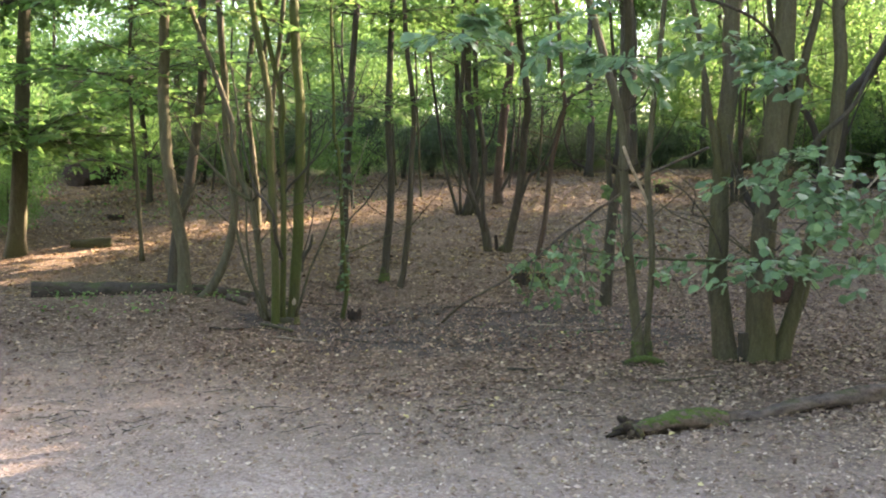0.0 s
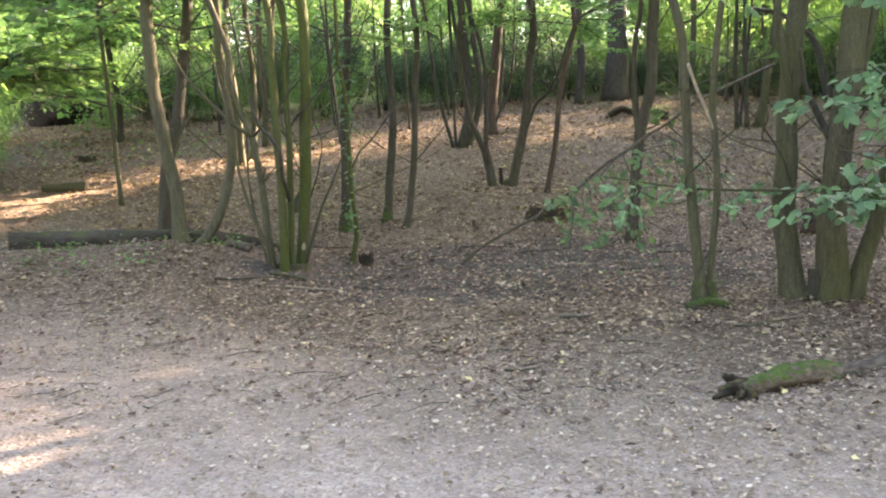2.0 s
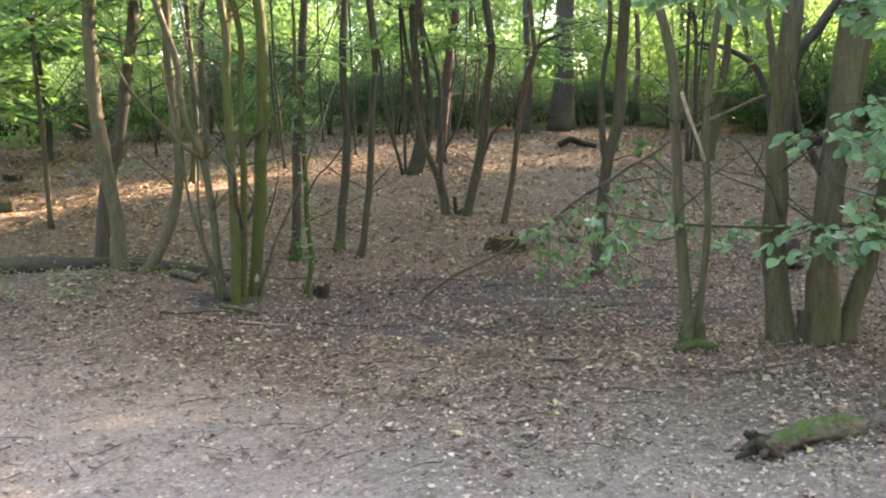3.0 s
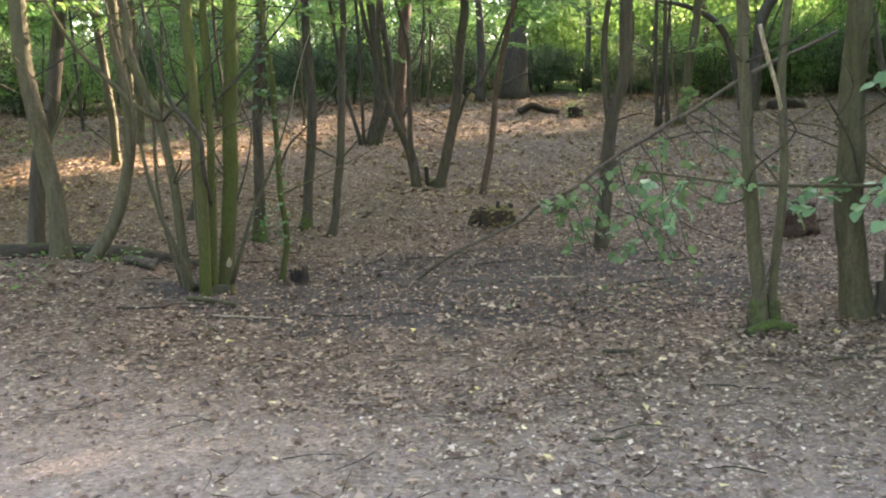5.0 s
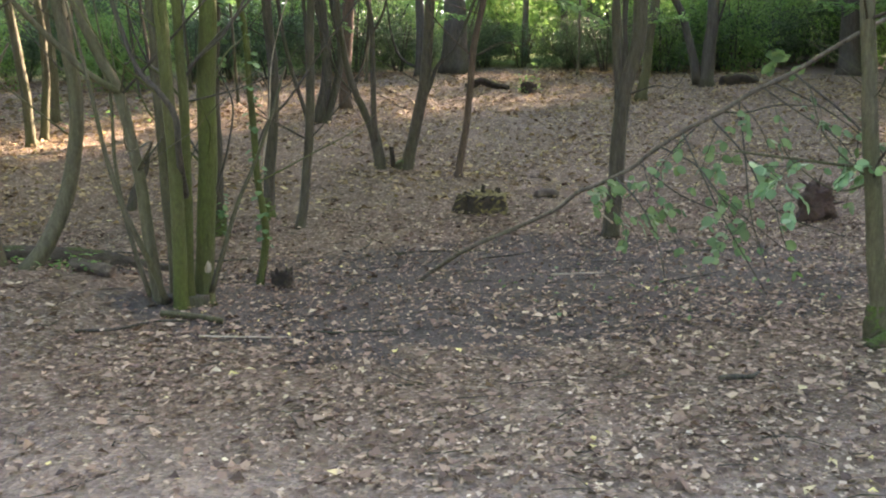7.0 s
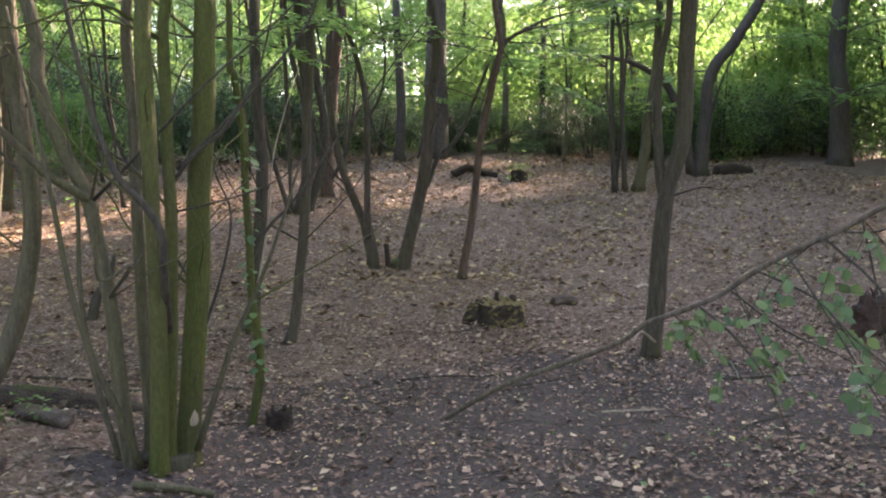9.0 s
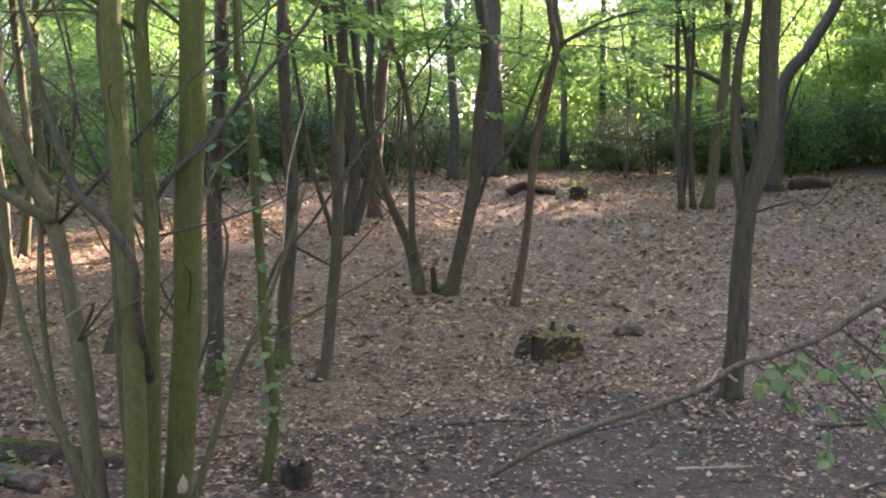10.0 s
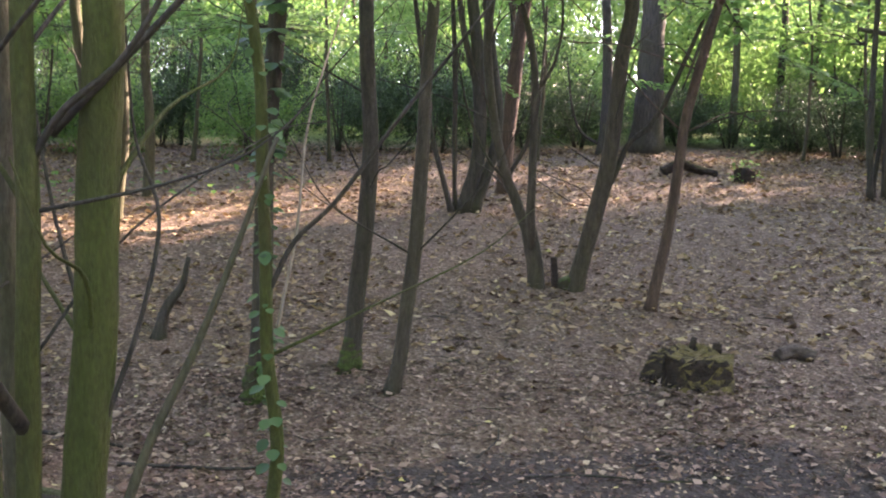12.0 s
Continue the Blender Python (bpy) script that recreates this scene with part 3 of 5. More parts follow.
coppice = tree((-1.78, 9.7), "hornbeam coppice of several algae-green stems", [
    (0.056, [(-1.69, 9.8, 0.09), (-1.65, 9.8, 0.5), (-1.61, 9.79, 0.9), (-1.58, 9.77, 1.3), (-1.55, 9.74, 1.7), (-1.54, 9.7, 2.1), (-1.53, 9.68, 2.5)], "trunk"),
    (0.04, [(-1.83, 9.6, 0.1), (-1.81, 9.55, 0.5), (-1.81, 9.51, 0.9), (-1.81, 9.49, 1.3), (-1.81, 9.47, 1.7), (-1.82, 9.45, 2.1), (-1.82, 9.44, 2.5)], "trunk"),
    (0.031, [(-1.77, 9.72, 0.1), (-1.76, 9.68, 0.5), (-1.74, 9.66, 0.9), (-1.72, 9.65, 1.3), (-1.72, 9.65, 1.7), (-1.73, 9.65, 2.1), (-1.72, 9.64, 2.5)], "trunk"),
    (0.03, [(-1.86, 9.86, 0.12), (-1.86, 9.89, 0.6), (-1.87, 9.9, 1.2), (-1.87, 9.91, 1.8), (-1.86, 9.92, 2.4)], "trunk", GREYBARK),
    (0.035, [(-1.95, 9.66, 0.1), (-1.98, 9.67, 0.5), (-2.02, 9.69, 0.9), (-2.08, 9.72, 1.35), (-2.18, 9.76, 1.6), (-2.27, 9.8, 1.9), (-2.32, 9.84, 2.3)], "trunk", GREYBARK),
    (0.024, [(-2.08, 9.71, 1.37), (-2.26, 9.7, 1.5), (-2.37, 9.68, 1.62), (-2.5, 9.64, 1.76), (-2.64, 9.58, 1.95), (-2.8, 9.5, 2.3)], "branch", GREYBARK),
    (0.019, [(-1.91, 9.62, 0.1), (-2.0, 9.52, 0.4), (-2.1, 9.48, 0.7), (-2.17, 9.46, 1.0), (-2.21, 9.44, 1.3), (-2.27, 9.44, 1.65), (-2.36, 9.46, 2.2)], "branch", GREYBARK),
    (0.016, [(-2.0, 9.72, 0.1), (-2.07, 9.74, 0.4), (-2.12, 9.74, 0.7), (-2.14, 9.73, 1.0), (-2.14, 9.73, 1.4), (-2.2, 9.76, 2.1)], "branch", GREYBARK),
    (0.021, [(-1.75, 9.66, 0.74), (-1.77, 9.5, 0.9), (-1.78, 9.4, 1.05), (-1.78, 9.36, 1.22), (-1.85, 9.36, 1.36), (-1.96, 9.4, 1.5), (-2.05, 9.44, 1.78), (-2.1, 9.48, 2.03), (-2.14, 9.5, 2.28), (-2.2, 9.5, 2.8)], "branch", DARKBARK),
    (0.012, [(-1.68, 9.72, 1.5), (-1.5, 9.69, 1.68), (-1.31, 9.68, 1.88), (-1.08, 9.67, 2.15), (-0.99, 9.67, 2.32), (-0.8, 9.6, 2.8)], "branch", DARKBARK),
    (0.011, [(-1.72, 9.66, 1.42), (-1.62, 9.62, 1.56), (-1.46, 9.6, 1.7), (-1.3, 9.55, 1.96), (-1.22, 9.5, 2.3)], "branch", DARKBARK),
    (0.009, [(-1.87, 9.9, 1.45), (-1.98, 9.88, 1.75), (-2.02, 9.9, 2.05), (-2.12, 9.9, 2.5)], "branch", DARKBARK),
    (0.008, [(-1.58, 9.78, 0.72), (-1.48, 9.78, 1.0), (-1.43, 9.8, 1.28), (-1.5, 9.84, 1.5), (-1.52, 9.86, 1.8)], "branch", DARKBARK),
    (0.15, [(-1.8, 9.74, -0.14), (-1.8, 9.73, 0.02), (-1.79, 9.73, 0.12)], "snag", DARKBARK),
    (0.018, [(-1.64, 9.74, 0.12), (-1.47, 9.69, 0.62), (-1.33, 9.68, 0.92), (-1.2, 9.68, 1.22), (-1.1, 9.7, 1.5)], "branch", GREYBARK)], GREENBARK, 8.5, 1.6, 1, low=3.2)
tree((-1.24, 10.7), "thin ivy-clad stem beside a small rotten stump", [
    (0.027, [(-1.27, 10.7, -0.05), (-1.19, 10.7, 0.3), (-1.22, 10.7, 0.71), (-1.23, 10.7, 0.96), (-1.24, 10.7, 1.33), (-1.24, 10.7, 1.7), (-1.28, 10.7, 2.06), (-1.3, 10.7, 2.18)], "trunk"),
    (0.011, [(-1.23, 10.7, 0.93), (-1.12, 10.7, 1.14), (-0.97, 10.7, 1.29), (-0.77, 10.7, 1.56), (-0.48, 10.7, 1.92), (-0.1, 10.7, 2.4)], "branch", DARKBARK),
    (0.007, [(-1.19, 10.7, 0.8), (-1.11, 10.7, 1.2), (-1.07, 10.7, 1.57), (-0.98, 10.7, 1.89), (-0.9, 10.7, 2.1)], "branch", PALEWOOD)], GREENBARK, 5, 0, 2)
tree((-1.46, 12.5), "straight dark-barked young tree with a mossy foot", [
    (0.054, [(-1.46, 12.5, 0.07), (-1.42, 12.5, 0.76), (-1.39, 12.5, 1.47), (-1.33, 12.5, 2.18), (-1.3, 12.5, 2.52)], "trunk")], DARKBARK, 9, 1.8, 1, moss=True)
tree((-0.95, 13.08), "straight dark-barked young tree with a mossy foot", [
    (0.054, [(-0.95, 13.08, 0.14), (-0.87, 13.08, 0.68), (-0.81, 13.07, 1.27), (-0.81, 13.07, 1.86), (-0.82, 13.07, 2.63)], "trunk")], DARKBARK, 9, 1.8, 1, moss=True)
tree((-0.7, 12.65), "slim grey young tree leaning a little", [
    (0.042, [(-0.7, 12.65, 0.09), (-0.62, 12.65, 0.33), (-0.55, 12.65, 0.9), (-0.51, 12.64, 1.46), (-0.47, 12.64, 2.02), (-0.45, 12.64, 2.56)], "trunk")], MIDBARK, 8, 1.5, 1)
tree((0.6, 14.9), "crooked coppiced stem with a raised fork", [
    (0.075, [(0.64, 14.88, 0.36), (0.61, 14.88, 0.62), (0.57, 14.88, 0.84), (0.54, 14.86, 0.98)], "snag"),
    (0.044, [(0.63, 14.88, 0.43), (0.57, 14.88, 0.8), (0.47, 14.89, 1.1), (0.35, 14.89, 1.4), (0.25, 14.9, 1.8), (0.2, 14.93, 2.39), (0.24, 14.95, 3.0)], "trunk"),
    (0.042, [(0.58, 14.86, 0.75), (0.55, 14.78, 1.1), (0.56, 14.78, 1.4), (0.58, 14.79, 1.8), (0.56, 14.8, 2.3), (0.44, 14.81, 2.8), (0.32, 14.9, 3.3), (0.3, 14.9, 4.2)], "branch"),
    (0.016, [(0.57, 14.79, 2.0), (0.74, 14.8, 2.3), (0.8, 14.8, 2.7), (0.7, 14.8, 3.4)], "branch", DARKBARK),
    (0.014, [(0.4, 14.89, 1.28), (0.2, 14.85, 1.5), (0.02, 14.8, 1.9), (-0.1, 14.8, 2.5)], "branch", DARKBARK)], MIDBARK, 7.5, 1.7, 2)
tree((0.97, 14.8), "leaning coppiced stem with a mossy base and a broken stub", [
    (0.066, [(0.92, 14.78, 0.43), (1.02, 14.7, 0.8), (1.08, 14.65, 1.1), (1.13, 14.6, 1.4), (1.18, 14.55, 1.8), (1.22, 14.5, 2.3), (1.26, 14.45, 2.8)], "trunk"),
    (0.026, [(1.12, 14.62, 1.2), (1.2, 14.58, 1.38), (1.3, 14.56, 1.62), (1.5, 14.54, 1.8), (1.7, 14.52, 2.2), (1.95, 14.5, 2.87), (2.1, 14.5, 3.6)], "branch", DARKBARK),
    (0.1, [(0.9, 14.78, 0.3), (0.88, 14.78, 0.42), (0.84, 14.78, 0.5)], "snag", MOSS),
    (0.034, [(0.78, 14.8, 0.36), (0.77, 14.8, 0.55), (0.76, 14.8, 0.68)], "snag", STUMPWOOD)], MIDBARK, 8, 1.7, 2)
tree((1.36, 14.1), "slender reddish-barked leaning tree, dead at the top", [
    (0.041, [(1.36, 14.1, 0.32), (1.48, 14.07, 0.97), (1.57, 14.04, 1.69), (1.66, 14.01, 2.16), (1.77, 13.97, 2.62), (1.78, 13.97, 2.76)], "trunk"),
    (0.022, [(1.76, 13.97, 2.66), (1.93, 13.94, 2.82), (2.3, 13.9, 3.0), (2.7, 13.9, 3.1)], "branch", DARKBARK),
    (0.018, [(1.75, 13.97, 2.6), (1.66, 13.96, 2.4), (1.52, 13.96, 2.0)], "branch", DARKBARK)], REDBARK, 6, 1.2, 4, low=2.7)
tree((1.97, 11.4), "grey-brown forked tree with ridged bark", [
    (0.066, [(1.95, 11.4, 0.0), (2.0, 11.37, 0.65), (2.06, 11.33, 1.23), (2.15, 11.28, 1.66), (2.18, 11.26, 2.3), (2.21, 11.24, 2.72)], "trunk"),
    (0.042, [(2.05, 11.36, 1.2), (2.01, 11.37, 1.5), (2.0, 11.37, 1.88), (2.02, 11.36, 2.31), (2.07, 11.32, 2.73), (2.0, 11.3, 3.8)], "branch"),
    (0.012, [(1.9, 11.25, 0.12), (1.75, 11.2, 0.22), (1.62, 11.1, 0.16)], "branch", PALEWOOD)], MIDBARK, 8.5, 2.0, 2, low=3.2)
pair = tree((1.66, 7.7), "pair of slim stems rising from a mossy foot", [
    (0.042, [(1.64, 7.7, -0.05), (1.6, 7.71, 0.4), (1.56, 7.72, 0.8), (1.54, 7.74, 1.2), (1.51, 7.75, 1.6), (1.48, 7.76, 2.1)], "trunk"),
    (0.027, [(1.7, 7.7, -0.02), (1.71, 7.68, 0.4), (1.73, 7.65, 0.8), (1.71, 7.63, 1.2), (1.69, 7.61, 1.6), (1.74, 7.6, 2.2)], "trunk"),
    (0.01, [(1.71, 7.68, 0.42), (1.6, 7.6, 0.3), (1.5, 7.52, 0.14)], "branch", DARKBARK),
    (0.013, [(1.46, 7.47, 1.8), (1.52, 7.5, 1.66), (1.62, 7.56, 1.46), (1.7, 7.63, 1.3)], "snag", PALEWOOD)], GREYBARK, 6, 1.3, 1, moss=True)
hazel = tree((2.66, 7.85), "large hazel coppice with thick grey stems and broad leaves", [
    (0.085, [(2.44, 7.86, -0.05), (2.38, 7.89, 0.4), (2.35, 7.92, 0.8), (2.37, 7.94, 1.2), (2.41, 7.96, 1.6), (2.46, 7.98, 2.2), (2.5, 7.98, 3.0)], "trunk"),
    (0.105, [(2.68, 7.8, -0.05), (2.68, 7.78, 0.4), (2.7, 7.78, 0.8), (2.72, 7.78, 1.15), (2.81, 7.8, 1.84), (2.87, 7.8, 2.55), (2.88, 7.8, 3.1)], "trunk"),
    (0.062, [(2.84, 7.76, -0.05), (2.94, 7.75, 0.34), (3.06, 7.76, 0.72), (3.22, 7.8, 1.45), (3.35, 7.82, 2.2), (3.34, 7.82, 2.9)], "trunk"),
    (0.055, [(2.73, 7.84, 0.95), (2.82, 7.88, 1.3), (2.96, 7.9, 1.8), (3.08, 7.9, 2.5), (3.2, 7.9, 3.0), (3.4, 7.9, 4.0)], "branch"),
    (0.034, [(2.4, 7.92, 1.4), (2.33, 7.86, 1.7), (2.27, 7.82, 2.0), (2.19, 7.8, 2.56), (2.1, 7.8, 3.0), (2.0, 7.8, 3.8)], "branch"),
    (0.036, [(2.74, 7.8, 1.06), (2.66, 7.78, 1.2), (2.56, 7.8, 1.41), (2.46, 7.8, 1.62), (2.4, 7.78, 1.9)], "branch", DARKBARK),
    (0.028, [(3.05, 7.72, 1.72), (3.18, 7.68, 1.9), (3.42, 7.66, 2.14), (3.66, 7.64, 2.7)], "branch", DARKBARK),
    (0.01, [(2.98, 7.6, 0.78), (3.28, 7.6, 1.18), (3.55, 7.6, 1.48), (3.75, 7.6, 1.7)], "snag", PALEWOOD),
    (0.07, [(2.52, 7.8, -0.08), (2.56, 7.8, 0.08), (2.56, 7.82, 0.2)], "snag", DARKBARK),
    (0.06, [(2.8, 7.76, -0.08), (2.79, 7.77, 0.06), (2.78, 7.8, 0.17)], "snag", DARKBARK),
    (0.016, [(2.97, 7.66, 0.86), (2.5, 7.72, 0.83), (1.67, 7.8, 0.86), (1.19, 7.95, 0.93), (0.95, 8.0, 0.97)], "branch"),
    (0.012, [(2.4, 7.86, 0.8), (2.28, 7.8, 1.1), (2.05, 7.74, 1.4), (1.9, 7.7, 1.5)], "branch", DARKBARK),
    (0.009, [(3.1, 7.72, 0.75), (3.0, 7.6, 0.6), (2.94, 7.5, 0.5), (2.98, 7.44, 0.36)], "branch", DARKBARK),
    (0.014, [(3.3, 7.7, 1.25), (2.95, 7.2, 1.5), (2.4, 6.7, 1.72)], "branch", DARKBARK),
    (0.018, [(2.9, 7.78, 2.2), (2.5, 7.0, 2.6), (1.9, 6.4, 2.75), (1.1, 6.1, 2.8)], "branch", DARKBARK)], GREYBARK, 7.5, 1.9, 0)
tree((0.4, 17.58), "dark multi-stemmed coppice on the slope", [
    (0.075, [(0.31, 17.58, 0.92), (0.5, 17.55, 1.68), (0.47, 17.55, 2.38), (0.4, 17.57, 3.75)], "trunk"),
    (0.055, [(0.42, 17.57, 0.93), (0.7, 17.52, 1.82), (0.61, 17.53, 2.72), (0.54, 17.54, 3.75)], "trunk"),
    (0.045, [(0.49, 17.55, 2.2), (0.3, 17.52, 2.9), (0.22, 17.5, 3.6), (0.1, 17.5, 4.6)], "branch"),
    (0.028, [(0.23, 17.59, 0.95), (0.22, 17.59, 1.83), (0.21, 17.6, 2.73), (0.17, 17.6, 3.75)], "trunk"),
    (0.03, [(0.2, 17.5, 0.95), (-0.05, 17.5, 1.8), (-0.2, 17.5, 2.9), (-0.3, 17.5, 3.9)], "trunk")], DARKBARK, 8.5, 1.7, 3, low=3.2)
tree((1.01, 18.95), "thick reddish-brown trunk behind a coppice", [
    (0.094, [(1.01, 18.95, 1.09), (1.05, 18.94, 1.94), (1.2, 18.91, 3.26), (1.29, 18.89, 4.03)], "trunk"),
    (0.03, [(1.05, 18.9, 1.3), (1.3, 18.85, 1.8), (1.45, 18.8, 2.6), (1.5, 18.8, 4.0)], "branch", DARKBARK)], REDBARK, 9, 1.8, 1)
tree((-3.55, 16.85), "slim pale-barked tree catching the low sun", [
    (0.058, [(-3.5, 16.8, 0.77), (-3.5, 16.8, 1.54), (-3.58, 16.8, 2.34), (-3.62, 16.8, 3.13)], "trunk"),
    (0.05, [(-3.4, 17.2, 0.83), (-3.28, 17.2, 1.62), (-3.28, 17.2, 2.2), (-3.3, 17.2, 2.85)], "trunk")], GREYBARK, 8, 1.4, 4, low=3.2)
tree((-3.3, 18.6), "slim pale-barked tree catching the low sun", [
    (0.06, [(-3.36, 18.65, 1.05), (-3.33, 18.66, 2.03), (-3.36, 18.65, 2.5)], "trunk")], GREYBARK, 8, 1.4, 4, low=3.2)
tree((4.75, 24.8), "massive old oak trunk with a buttressed foot", [
    (0.25, [(4.75, 24.8, 1.6), (4.77, 24.8, 3.0), (4.8, 24.8, 4.3), (4.82, 24.8, 5.5)], "trunk")], MIDBARK, 12, 3.0, 0, name="oak_tree")
tree((3.6, 23.8), "small coppice with a gnarled low base", [
    (0.1, [(3.6, 23.8, 1.6), (3.66, 23.8, 3.0), (3.6, 23.8, 4.4)], "trunk"),
    (0.035, [(3.6, 23.8, 1.8), (3.1, 23.8, 2.2), (2.9, 23.8, 3.4)], "branch")], DARKBARK, 8, 1.8, 3)
tree((5.85, 18.6), "clump of thin upright hazel poles", [
    (0.04, [(5.72, 18.6, 1.15), (5.68, 18.6, 2.3), (5.73, 18.6, 4.2)], "trunk"),
    (0.04, [(5.9, 18.55, 1.15), (5.84, 18.55, 2.3), (5.8, 18.55, 3.7)], "trunk"),
    (0.03, [(5.8, 18.7, 1.15), (5.95, 18.7, 2.6), (6.05, 18.7, 4.2)], "trunk"),
    (0.08, [(6.1, 18.5, 1.15), (6.25, 18.4, 2.2), (6.42, 18.35, 3.8)], "trunk", GREYBARK)], DARKBARK, 7, 0, 3)
tree((8.4, 20.1), "dark tree with a thick bent limb", [
    (0.12, [(8.4, 20.1, 1.3), (8.5, 20.05, 2.5), (8.6, 20.0, 3.2), (8.95, 19.8, 3.75), (9.3, 19.6, 4.4)], "trunk"),
    (0.1, [(8.25, 20.15, 1.3), (8.05, 20.2, 2.3), (7.75, 20.3, 3.0), (7.2, 20.4, 3.35), (6.5, 20.5, 3.5)], "branch"),
    (0.03, [(8.5, 20.0, 2.2), (8.8, 20.0, 3.0), (9.2, 20.0, 3.8)], "branch")], DARKBARK, 8.5, 0.9, 6, low=3.4)
tree((12.8, 21.3), "stout dark reddish trunk at the wood's edge", [
    (0.2, [(12.8, 21.3, 1.4), (12.75, 21.3, 2.8), (12.65, 21.3, 4.1)], "trunk")], DARKBARK, 9, 2.4, 14, low=2.8, reach=1.5)
tree((-7.1, 14.95), "grey tree with low leafy boughs", [
    (0.13, [(-7.1, 14.95, 0.44), (-6.95, 15.0, 2.32), (-6.8, 15.05, 4.6)], "trunk")], GREYBARK, 9, 1.8, 52, low=1.9, reach=1.6)
tree((-6.45, 19.8), "small crooked sapling with bare twigs", [
    (0.06, [(-6.45, 19.8, 1.2), (-6.44, 19.8, 2.14), (-6.56, 19.75, 3.3)], "trunk"),
    (0.02, [(-6.45, 19.8, 2.2), (-6.1, 19.8, 2.7), (-5.8, 19.8, 3.1)], "branch")], DARKBARK, 6, 1.4, 50, low=2.3, reach=1.3)
gs = np.random.default_rng(31)
for x, y in ((-4.6, 20.6), (-3.4, 22.0), (-2.2, 20.9), (-1.3, 22.6), (-0.6, 20.2), (0.3, 22.2), (1.4, 21.4), (2.2, 22.9), (-5.6, 21.8), (6.9, 22.8), (7.6, 21.9), (-1.9, 18.4)):
    z0 = float(gz(x, y))
    dx, dy = gs.normal(0, 0.12, 2)
    tree((x, y), "thin upright sapling with small leafy boughs near the wood's edge", [
        (gs.uniform(0.018, 0.034), [(x, y, z0), (x + dx, y + dy, z0 + 1.0), (x + 1.6 * dx, y + dy, z0 + 2.0), (x + 1.4 * dx + gs.normal(0, 0.1), y, z0 + 3.2)], "trunk"),
        (0.009, [(x + 1.3 * dx, y + dy, z0 + 1.5), (x + dx + gs.choice([-0.35, 0.35]), y, z0 + 2.2), (x + dx + gs.choice([-0.6, 0.6]), y, z0 + 3.0)], "branch")],
        DARKBARK if gs.uniform() < 0.5 else GREYBARK, 6, 0, 13, group="thin saplings", low=z0 + 1.7, twigs=2)
tree((-9.0, 13.2), "leafy young tree with spreading low boughs", [
    (0.08, [(-9.0, 13.2, 0.2), (-8.9, 13.3, 1.8), (-8.7, 13.4, 3.4)], "trunk")], GREYBARK, 7, 2.0, 60, low=1.6, reach=1.7)
tree((-4.9, 14.6), "leafy young tree with spreading low boughs", [
    (0.035, [(-4.9, 14.6, 0.4), (-4.95, 14.6, 1.8), (-5.0, 14.6, 3.2)], "trunk")], GREYBARK, 6, 1.3, 30, low=2.3, reach=1.5)


def ivy(x, y, pts, n, label, spread=0.05):
    """Ivy climbing a stem: a leaf every few centimetres."""
    gi = np.random.default_rng(n)
    c = spline(pts, 8)
    k = gi.integers(0, len(c), n)
    d = unit(gi.normal(size=(n, 3)) * np.array([1, 1, 0.5]))
    geo = Geo()
    leaves(geo, c[k] + d * 0.03, d * np.array([1, 1, 0.3]) + np.array([0, 0, -0.5]), d + np.array([0, -0.3, 0.5]), spread * gi.uniform(0.6, 1.5, n), 0.85, 0.1, 0, True)
    solid("ivy", geo, [IVY], label, "ivy", origin=tuple(c[0]))


ivy(-1.24, 10.7, [(-1.2, 10.68, 0.25), (-1.22, 10.68, 0.71), (-1.23, 10.68, 1.2), (-1.24, 10.68, 1.7), (-1.3, 10.68, 2.2), (-1.3, 10.68, 3.0)], 95, "green ivy leaves climbing a thin stem", 0.045)
ivy(-1.46, 12.5, [(-1.44, 12.44, 0.05), (-1.4, 12.44, 0.5)], 40, "green ivy leaves at the foot of a dark trunk", 0.05)
ivy(-1.4, 12.5, [(-1.36, 12.42, 1.5), (-1.3, 12.4, 2.8)], 70, "green ivy leaves high on a dark trunk", 0.07)

mound = Geo()
tube(mound, [(1.5, 7.62, -0.06), (1.58, 7.62, -0.02), (1.67, 7.63, -0.005), (1.76, 7.64, -0.03), (1.83, 7.66, -0.07)], 0.055, 0.05, 16, per=6, lump=0.3)
part("moss", mound, [MOSS], pair, "green cushion of moss at the foot")
flake = Geo()
leaves(flake, [(-1.66, 9.74, 0.24)], [(0.15, -0.2, 1)], [(0.2, -1, 0.1)], 0.09, 0.5, 0.2, 0, True)
part("bark_flake", flake, [PALEWOOD], coppice, "pale flake of torn bark")

# broad hazel leaves in front of the coppice, and along its fallen limb
g = np.random.default_rng(5)
for k in range(26):
    st = Vector((g.uniform(2.4, 3.6), g.uniform(7.1, 7.6), g.choice([g.uniform(0.8, 1.2), g.uniform(1.25, 1.75), g.uniform(1.4, 1.75)])))
    hazel_spray(hazel, st, st + Vector((g.uniform(-0.55, 0.45), g.uniform(-0.8, -0.3), g.uniform(-0.35, 0.0))), k, HSPRAYS, g.uniform(-30, 30), 0.095)
for k in range(24):
    s = k / 23
    st = Vector((2.9 - 2.9 * s, 7.0 - 0.9 * s, 2.25 + 0.25 * s + g.uniform(-0.05, 0.15)))
    hazel_spray(hazel, st, st + Vector((g.uniform(-0.5, 0.4), g.uniform(-0.7, 0.3), g.uniform(-0.2, 0.12))), k, HSPRAYS, g.uniform(-30, 30), 0.095)
